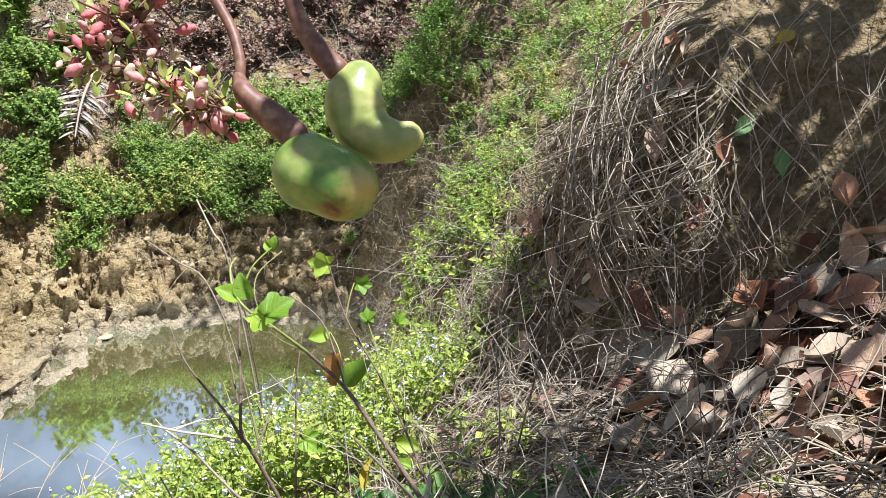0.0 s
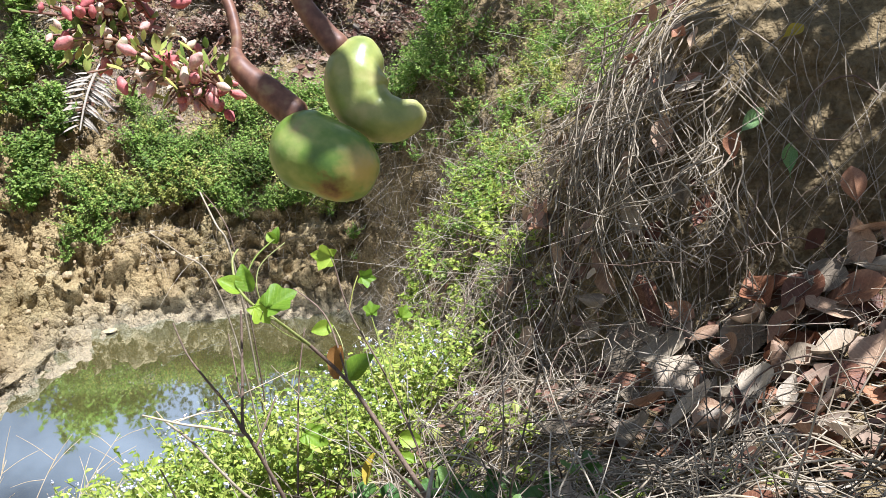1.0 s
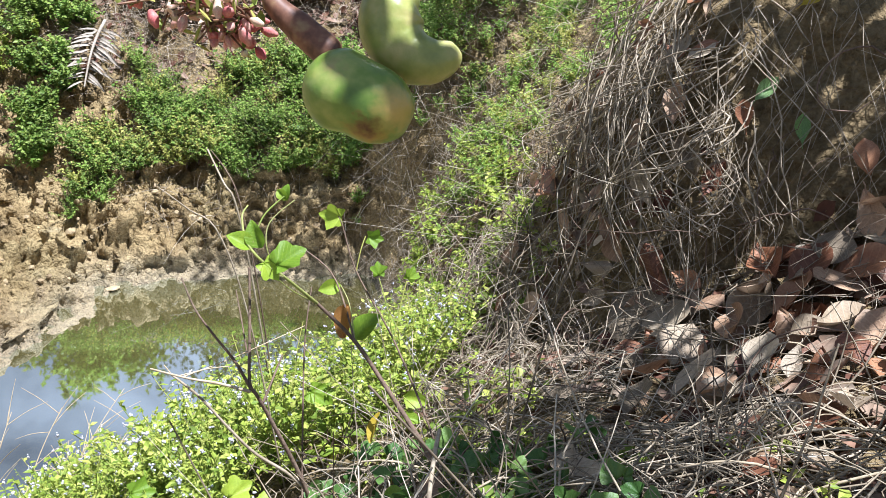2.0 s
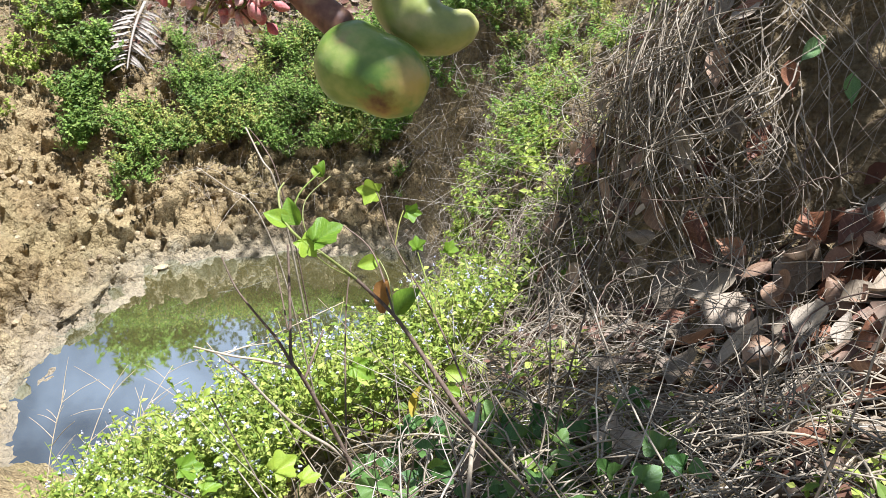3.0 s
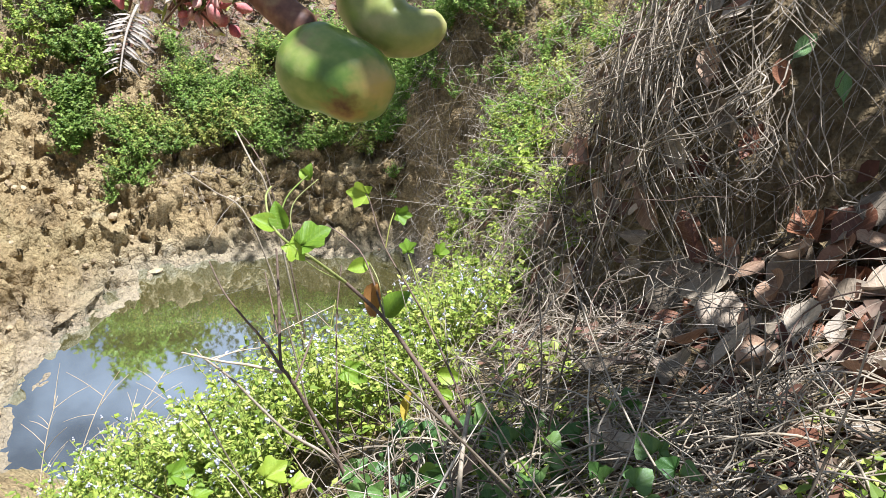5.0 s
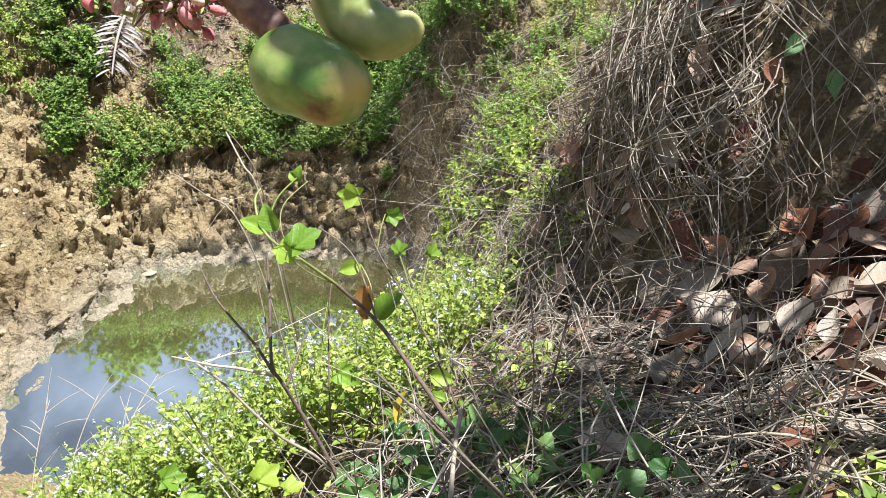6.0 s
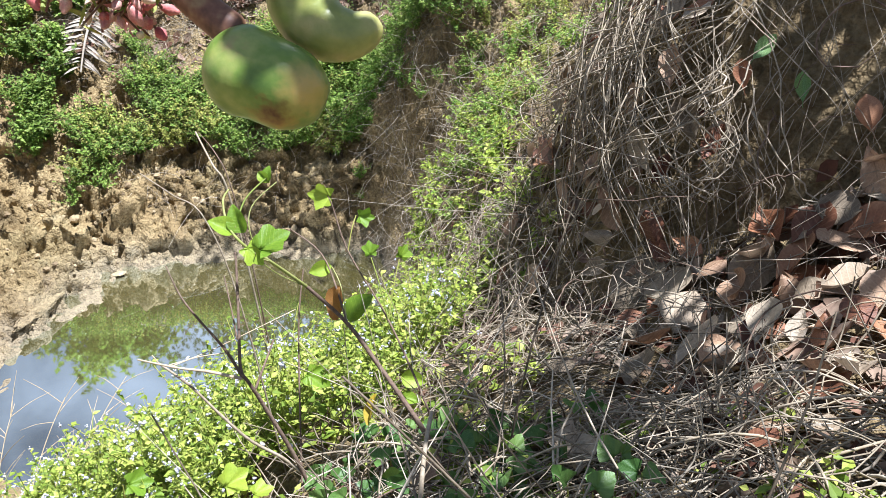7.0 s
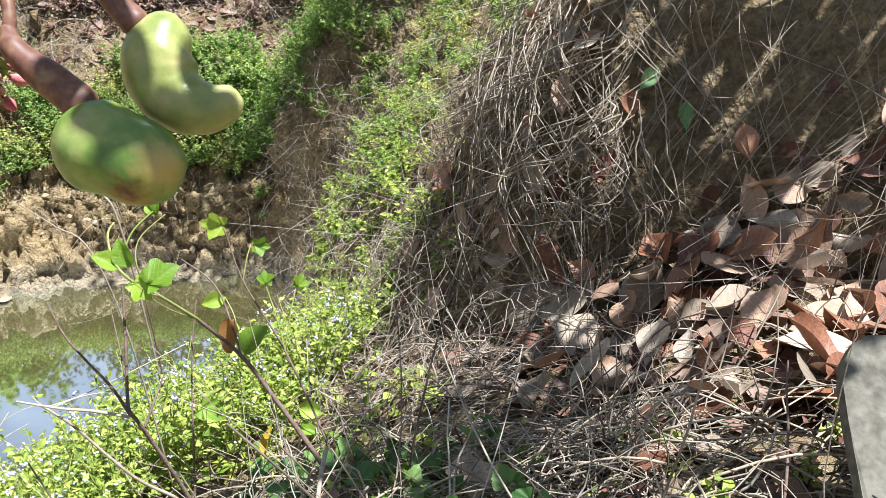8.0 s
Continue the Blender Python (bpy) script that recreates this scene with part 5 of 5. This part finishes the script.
for k, a in ((2, ((-0.037, 1.401, 0.731), (0.004, 1.400, 0.725))[0]), (1, ((-0.008, 1.323, 0.692), (-0.012, 1.340, 0.722))[0]), (1, ((0.040, 1.322, 0.688), (0.055, 1.337, 0.713))[0]), (0, ((0.042, 1.248, 0.494), (0.096, 1.241, 0.485))[0])):
    p0, p1 = Vector(VINE[k]), Vector(a)
    limb("leaf_stalk", [p0, p0.lerp(p1, 0.5) + Vector((0, 0, 0.008)), p1], 0.0012, 0.0009, creeper, M_BRACT)

dead = base("dead_twig", (-0.09, 1.04, 0.43), "bare dead twig forking over the pond slope", "twig")
limb("stem", [(-0.075, 1.045, 0.36), (-0.114, 1.048, 0.496), (-0.155, 1.053, 0.600), (-0.171, 1.048, 0.647), (-0.183, 1.059, 0.664), (-0.187, 1.098, 0.718), (-0.193, 1.147, 0.776), (-0.195, 1.160, 0.798)], 0.0038, 0.0015, dead, M_TWIG)
limb("fork", [(-0.181, 1.053, 0.656), (-0.204, 1.065, 0.696), (-0.233, 1.073, 0.735), (-0.260, 1.087, 0.769), (-0.280, 1.106, 0.808)], 0.0026, 0.0010, dead, M_TWIG)
limb("fork", [(-0.182, 1.050, 0.653), (-0.225, 1.041, 0.673), (-0.261, 1.029, 0.689), (-0.309, 1.017, 0.713)], 0.0026, 0.0013, dead, M_STRAW)
limb("fork", [(-0.163, 1.052, 0.633), (-0.155, 1.079, 0.649), (-0.143, 1.114, 0.674)], 0.0022, 0.0013, dead, M_TWIG)
limb("fork", [(-0.095, 1.048, 0.45), (-0.131, 1.046, 0.498), (-0.178, 1.038, 0.545), (-0.215, 1.035, 0.598), (-0.252, 1.039, 0.648), (-0.289, 1.042, 0.684)], 0.0028, 0.0017, dead, M_STEM)
limb("spike", [(-0.273, 1.029, 0.694), (-0.228, 1.066, 0.689), (-0.115, 1.160, 0.697)], 0.0009, 0.0006, dead, M_STRAW)
limb("spike", [(-0.269, 1.029, 0.692), (-0.241, 1.050, 0.691), (-0.197, 1.071, 0.684)], 0.0011, 0.0006, dead, M_STRAW)
limb("spike", [(-0.284, 1.027, 0.696), (-0.295, 1.032, 0.709)], 0.0009, 0.0007, dead, M_STRAW)
limb("spike", [(-0.226, 1.197, 0.734), (-0.210, 1.154, 0.700), (-0.195, 1.107, 0.681)], 0.0009, 0.0014, dead, M_TWIG)


def lone_stalk(line, r0, r1, mat, label):
    b = base("dry_stalk", line[0], label, "stalk", "standing dry stalks")
    limb("stem", line, r0, r1, b, mat)
    return b


lone_stalk([(-0.105, 1.06, 0.27), (-0.119, 1.094, 0.345), (-0.131, 1.212, 0.470), (-0.135, 1.296, 0.580), (-0.128, 1.346, 0.654)], 0.0020, 0.0012, M_TWIG, "thin upright dark stalk on the near slope")
lone_stalk([(-0.16, 1.22, 0.20), (-0.22, 1.26, 0.62), (-0.266, 1.278, 0.790), (-0.313, 1.285, 0.829), (-0.358, 1.287, 0.865)], 0.0017, 0.0009, M_STEM, "thin leaning dry stalk over the pond")
lone_stalk([(-0.26, 1.68, -0.05), (-0.31, 1.72, 0.40), (-0.344, 1.744, 0.613), (-0.371, 1.759, 0.660), (-0.417, 1.825, 0.710)], 0.0028, 0.0019, M_STEM, "bare grey dry stalk over the pond")
lone_stalk([(-0.26, 1.69, -0.05), (-0.30, 1.72, 0.40), (-0.336, 1.748, 0.618), (-0.365, 1.771, 0.682), (-0.411, 1.826, 0.709)], 0.0020, 0.0010, M_TWIG, "thin dark dry stalk over the pond")
lone_stalk([(0.072, 0.70, 0.66), (0.076, 0.749, 0.718), (0.082, 0.808, 0.749), (0.090, 0.871, 0.745)], 0.0031, 0.0026, M_STEM, "thick grey dry stalk among tangled stems")
lone_stalk([(0.58, 0.70, 0.70), (0.596, 0.728, 0.774), (0.633, 0.807, 0.803), (0.661, 0.870, 0.811), (0.680, 0.910, 0.824)], 0.0020, 0.0014, M_TWIG, "upright dark dry stalk on the ledge")
broad = base("broad_leaf_weed", (-0.22, 1.02, 0.36), "low weed with broad heart-shaped green leaves", "weed")
for a, b in [((-0.220, 0.997, 0.486), (-0.188, 1.020, 0.499)), ((-0.178, 0.996, 0.473), (-0.149, 1.007, 0.477)), ((-0.401, 1.076, 0.414), (-0.363, 1.088, 0.409)), ((-0.346, 1.025, 0.414), (-0.317, 1.039, 0.416)), ((0.013, 0.980, 0.498), (0.055, 0.996, 0.512)), ((-0.140, 1.321, 0.446), (-0.097, 1.312, 0.427))]:
    hang_leaf(broad, a, b, r_weed.randrange(3), (0, -0.35, 0.9), 1.2)
    limb("leaf_stalk", [Vector(a) + Vector((0.01, 0.01, -0.16)), Vector(a) + Vector((0, 0, -0.05)), Vector(a)], 0.0014, 0.001, broad, M_BRACT)

ivy = base("ground_creeper", (0.15, 0.85, 0.66), "dark green leaves of a low creeper under dry stems", "creeper")
M_IVY = surface("dark_creeper_leaf", [(0.06, 0.14, 0.03), (0.12, 0.23, 0.05), (0.20, 0.31, 0.08)], 3, 0.4, 0.2, 40, "object", 0.3, 0.4, 0.002, 0.25, True)
IVY_LEAVES = [mesh_of("leaf", *lobed_leaf(3, 0.3, 20 + k), M_IVY) for k in range(3)]
for k in range(140):
    x, y = r_weed.uniform(-0.1, 0.34), r_weed.uniform(0.66, 1.15)
    z = float(ground_height(np.array([x]), np.array([y]))[0]) + r_weed.uniform(0.04, 0.10)
    a = Vector((x, y, z))
    d = Vector((r_weed.uniform(-1, 1), r_weed.uniform(-0.6, 1), r_weed.uniform(-0.1, 0.4))).normalized() * r_weed.uniform(0.022, 0.036)
    hang_leaf(ivy, a, a + d, r_weed.choice((0, 1, 2, 3, 4)), (r_weed.uniform(-0.3, 0.3), -0.5, 0.8), 1.1, IVY_LEAVES[k % 3])
    limb("leaf_stalk", [a + Vector((0.0, 0.0, -0.07)), a + Vector((0.004, 0.0, -0.03)), a], 0.001, 0.0008, ivy, M_BRACT)

# bleached branching stalks over the water
r_pale = np.random.default_rng(31)
STALKS = [((-0.927, 1.433, -0.42), (-0.854, 1.815, -0.032)), ((-0.895, 1.444, -0.42), (-0.715, 1.889, -0.022)), ((-0.829, 1.464, -0.42), (-0.783, 1.785, -0.108)),
          ((-0.772, 1.481, -0.42), (-0.692, 1.791, -0.148)), ((-0.962, 1.439, -0.42), (-0.961, 1.769, -0.014)), ((-0.726, 1.503, -0.40), (-0.718, 1.769, -0.159)),
          ((-0.864, 1.463, -0.42), (-0.836, 1.721, -0.146)), ((-0.691, 1.522, -0.40), (-0.659, 1.757, -0.198)), ((-0.80, 1.47, -0.42), (-0.66, 1.80, -0.05))]
for k, (lo, hi) in enumerate(STALKS):
    lo, hi = Vector(lo), Vector(hi)
    stalk = base("bleached_stalk", lo, "bleached branching dry grass stalk at the water", "stalk", "bleached stalks")
    mid = lo.lerp(hi, 0.55) + Vector((-0.03, -0.02, 0.06))
    line = [(lo * (1 - u) + mid * u).lerp(mid * (1 - u) + hi * u, u) for u in np.linspace(0, 1, 7)]
    limb("stem", line, 0.0019, 0.0008, stalk, M_STRAW)
    for q in range(11):
        u = r_pale.uniform(0.2, 0.97)
        i0 = min(int(u * 6), 5)
        p0 = line[i0].lerp(line[i0 + 1], u * 6 - i0)
        d = Vector((r_pale.normal(0.2, 0.7), r_pale.normal(0.3, 0.4), r_pale.uniform(-0.1, 0.7))).normalized() * r_pale.uniform(0.04, 0.15)
        limb("side_shoot", [p0, p0 + d * 0.5 + Vector((0, 0, 0.006)), p0 + d], 0.0010, 0.0005, stalk, M_STRAW)

# ---------------------------------------------------------------- far bank: palm frond, clods and stones
def palm_frond(place, way, length, label, spread=0.38):
    b = base("palm_frond", place, label, "palm frond")
    way = Vector(way).normalized()
    side = way.cross(Vector((0, -0.5, 0.85))).normalized()
    up = side.cross(way)
    line = [Vector(place) + way * length * u + up * 0.06 * math.sin(3 * u) for u in np.linspace(0, 1, 8)]
    limb("rachis", line, 0.014, 0.006, b, M_PALM)
    v, f = leaf_shape(5, 3, 0.4, 0.4, -0.3, width=0.11)
    me = mesh_of("leaflet", v, f, M_PALM)
    for k in range(16):
        for s in (-1, 1):
            u = 0.12 + 0.85 * k / 16
            i0 = min(int(u * 7), 6)
            p0 = line[i0].lerp(line[i0 + 1], u * 7 - i0)
            d = (side * s + way * r_pale.uniform(0.2, 1.0) + up * r_pale.uniform(-0.5, 0.3)).normalized()
            n = (up - up.dot(d) * d).normalized()
            ob = new("leaflet", me)
            ob.parent = b
            ob.matrix_local = Matrix.Translation(p0 - b.location) @ Matrix((d.cross(n), d, n)).transposed().to_4x4() @ Matrix.Scale(spread * length * (1 - 0.5 * abs(u - 0.4)) * r_pale.uniform(0.7, 1.15), 4)


palm_frond((-2.46, 6.82, -0.30), (-0.02, -0.62, -0.42), 0.66, "dry bleached palm frond lying on the far bank")
palm_frond((-2.59, 7.22, -0.24), (-0.45, 0.25, 0.2), 0.6, "grey withered palm frond lying among shrubs")


def rock_shape(seed, flat=0.6, fine=2):
    bm = bmesh.new()
    bmesh.ops.create_icosphere(bm, subdivisions=fine, radius=1.0)
    for v in bm.verts:
        k = 1 + 0.40 * noise.noise(v.co * 1.5 + Vector((seed * 7.1, 0, 0))) + 0.30 * noise.noise(v.co * 3.3 + Vector((0, seed * 3.3, 0)))
        v.co = Vector((v.co.x * k, v.co.y * k, v.co.z * k * flat))
    v = np.array([tuple(q.co) for q in bm.verts])
    f = np.array([[q.index for q in p.verts] for p in bm.faces])
    bm.free()
    return v, f


ROCKS = [rock_shape(k, 0.55 + 0.1 * (k % 3)) for k in range(5)]
r_rock = np.random.default_rng(41)
clods = Heap()
for kind in range(5):
    n = 90
    x, y = r_rock.uniform(-4.3, -0.2, n), r_rock.uniform(3.6, 6.2, n)
    d, _ = seg_dist(x, y, POND, True)
    m = ~in_pond(x, y) & (d < np.where(x < -2.0, 1.7, 0.9)) & (d > 0.02)
    x, y = x[m], y[m]
    n = len(x)
    size = np.exp(r_rock.normal(-4.3, 0.5, n))
    clods.scatter(*ROCKS[kind], np.stack([x, y, rough_height(x, y) + size * 0.1], -1), axes_from(ground_normal(x, y) + r_rock.normal(0, 0.25, (n, 3)), r_rock.uniform(0, 6.283, n)), size)
clods.object("mud_clods", M_STONE, "loose dried clay clods on the muddy bank", "clods", kind="stuff", smooth=False)


def rock(name, x, y, size, squash, turn, mat, label, category, dz=0.0):
    v, f = rock_shape(int(r_rock.integers(0, 50)), 0.7, 3)
    ob = thing(name, v * np.array(size), f, mat, label, category, smooth=True)
    ob.location = (x, y, float(rough_height(np.array([x]), np.array([y]))[0]) + dz)
    ob.rotation_euler = (radians(squash), 0, radians(turn))
    return ob


rock("flat_stone", -2.07, 5.20, (0.05, 0.03, 0.012), 0, 25, M_STONE, "flat pale stone at the water's edge", "stone", 0.02)
rock("clay_slab", -2.56, 4.02, (0.05, 0.30, 0.025), 0, -20, M_GROUND, "long pale dried clay slab along the shore", "slab", 0.0)
rock("clay_slab", -2.40, 4.62, (0.05, 0.22, 0.025), 0, -18, M_GROUND, "pale dried clay slab along the shore", "slab", 0.0)

# weathered board at the edge of the ledge
v, f = [], []
for z in (0.0, 0.018):
    for k in range(24):
        a = 2 * math.pi * k / 24
        c, s = math.cos(a), math.sin(a)
        v.append((0.10 * math.copysign(abs(c) ** 0.45, c), 0.24 * math.copysign(abs(s) ** 0.45, s), z + 0.003 * math.sin(7 * s)))
f = [tuple(range(23, -1, -1)), tuple(range(24, 48))] + [(k, (k + 1) % 24, 24 + (k + 1) % 24, 24 + k) for k in range(24)]
board = thing("board", v, f, M_BOARD, "weathered grey board lying on dry stems", "board", smooth=False)
board.matrix_world = look((0.722, 0.612, 0.800), (0.662, 0.232, 1.50)) @ pose(0, 0, 0, 0, 180, 0)

# ---------------------------------------------------------------- trees
def tree(name, foot, crown_points, leaf_size, label, trunk_r, seed, mat=None, gather=7):
    """A trunk that parts into limbs, and leaves in tufts round the ends; crown_points: N x 3."""
    r = np.random.default_rng(seed)
    foot = Vector(foot)
    b = base(name, foot, label, "tree")
    c = Vector(crown_points.mean(0))
    fork = foot.lerp(c, 0.45)
    limb("trunk", [foot - Vector((0, 0, 0.3)), foot.lerp(fork, 0.5) + Vector((0.05, 0.03, 0)), fork], trunk_r, trunk_r * 0.7, b, M_BARK)
    twigs = Heap()
    ends = crown_points[r.choice(len(crown_points), min(len(crown_points), 26), replace=False)]
    paths = []
    for e in ends:
        e = Vector(e)
        mid = fork.lerp(e, 0.5) + Vector(r.normal(0, 0.12, 3))
        paths.append([tuple((fork * (1 - u) + mid * u).lerp(mid * (1 - u) + e * u, u) - foot) for u in np.linspace(0, 1, 8)])
    twigs.tubes(np.array(paths), np.linspace(trunk_r * 0.22, 0.005, 8)[None].repeat(len(paths), 0), 6)
    twigs.object("limbs", M_BARK, parent=b)
    n = len(crown_points) * gather
    at = crown_points.repeat(gather, 0) + r.normal(0, leaf_size * 0.55, (n, 3))
    way = unit(at - crown_points.repeat(gather, 0) + r.normal(0, 0.03, (n, 3)))
    up = unit(r.normal(0, 0.6, (n, 3)) + np.array([0, 0, 1.0]))
    xa = unit(np.cross(way, up))
    v, f = leaf_shape(4, 3, 0.6, 0.15, 0.1, width=0.58)
    Heap().scatter(v, f, at - np.array(foot), np.stack([xa, way, np.cross(xa, way)], -1), leaf_size * r.uniform(0.7, 1.2, n)).object("crown", mat or M_CANOPY, parent=b)
    return b


def sun_shadow_crown(count, xs, ys, zr, seed, clump=0.18):
    """Tuft places whose shadow, thrown on z = 0, falls within xs, ys."""
    r = np.random.default_rng(seed)
    z = r.uniform(*zr, count)
    x = r.uniform(*xs, count) + z * SUN.x / SUN.z
    y = r.uniform(*ys, count) + z * SUN.y / SUN.z
    p = np.stack([x, y, z], -1)
    keep = value_noise(x * 1.0 - z * 0.66, y, 2.2, seed) > clump
    return p[keep]


# unseen crown; each row of tufts throws shade on a chosen patch
SHADE_CROWN = np.concatenate([sun_shadow_crown(*row) for row in (
    (30, (0.28, 0.85), (1.6, 3.0), (1.7, 3.4), 51, 0.50), (15, (-0.1, 0.24), (0.85, 1.3), (2.0, 3.0), 57, 0.1),
    (8, (0.45, 0.92), (1.55, 1.95), (1.8, 3.0), 55, 0.2), (12, (0.30, 0.95), (1.9, 2.5), (1.9, 3.2), 60, 0.3), (20, (-0.42, 0.20), (0.3, 1.2), (1.9, 3.0), 53, 0.45),
    (18, (0.58, 1.0), (1.6, 2.05), (1.8, 2.8), 68, 0.1), (5, (0.25, 0.6), (0.8, 1.4), (2.0, 3.4), 56, 0.38), (5, (0.02, 0.42), (1.25, 1.95), (1.9, 3.2), 66, 0.25), (17, (0.02, 0.30), (0.9, 1.42), (1.9, 3.0), 67, 0.15))])
tree("cashew_tree", (3.3, 3.2, 1.75), SHADE_CROWN, 0.115, "unseen spreading tree with leathery leaves, placed to shade the bank", 0.09, 61, None, 4)
# another unseen crown, added to shade the far bank and the mud cliff
BANK_SHADE_CROWN = np.concatenate([sun_shadow_crown(50, (-0.5, 2.6), (4.4, 8.6), (2.6, 4.6), 52, 0.5), sun_shadow_crown(70, (-1.0, 0.6), (5.42, 6.1), (2.6, 4.4), 59, 0.15), sun_shadow_crown(50, (-2.8, 0.2), (8.0, 9.0), (0.9, 1.4), 54, 0.42)])
tree("bank_tree", (3.2, 7.4, 1.5), BANK_SHADE_CROWN, 0.10, "unseen leafy tree across the gully, placed to shade the far bank", 0.14, 62)
r_t = np.random.default_rng(71)
blob = lambda n, c, s: r_t.normal(0, 1, (n, 3)) * np.array(s) * 0.5 + np.array(c)
tree("round_tree", (-2.3, 10.6, 1.0), blob(160, (-2.2, 10.2, 2.3), (1.3, 0.9, 1.1)), 0.075, "small leafy tree beyond the far bank", 0.08, 63, None, 14)
for k in range(7):
    x = -9.5 + 2.1 * k
    tree("far_tree", (x, 12.5 + 0.6 * math.sin(3 * k), 1.4), blob(120, (x, 12.3, 2.3 + 0.4 * math.sin(5 * k)), (1.5, 0.9, 1.0)), 0.10, "tree in the row beyond the gully", 0.09, 64 + k, None, 13)
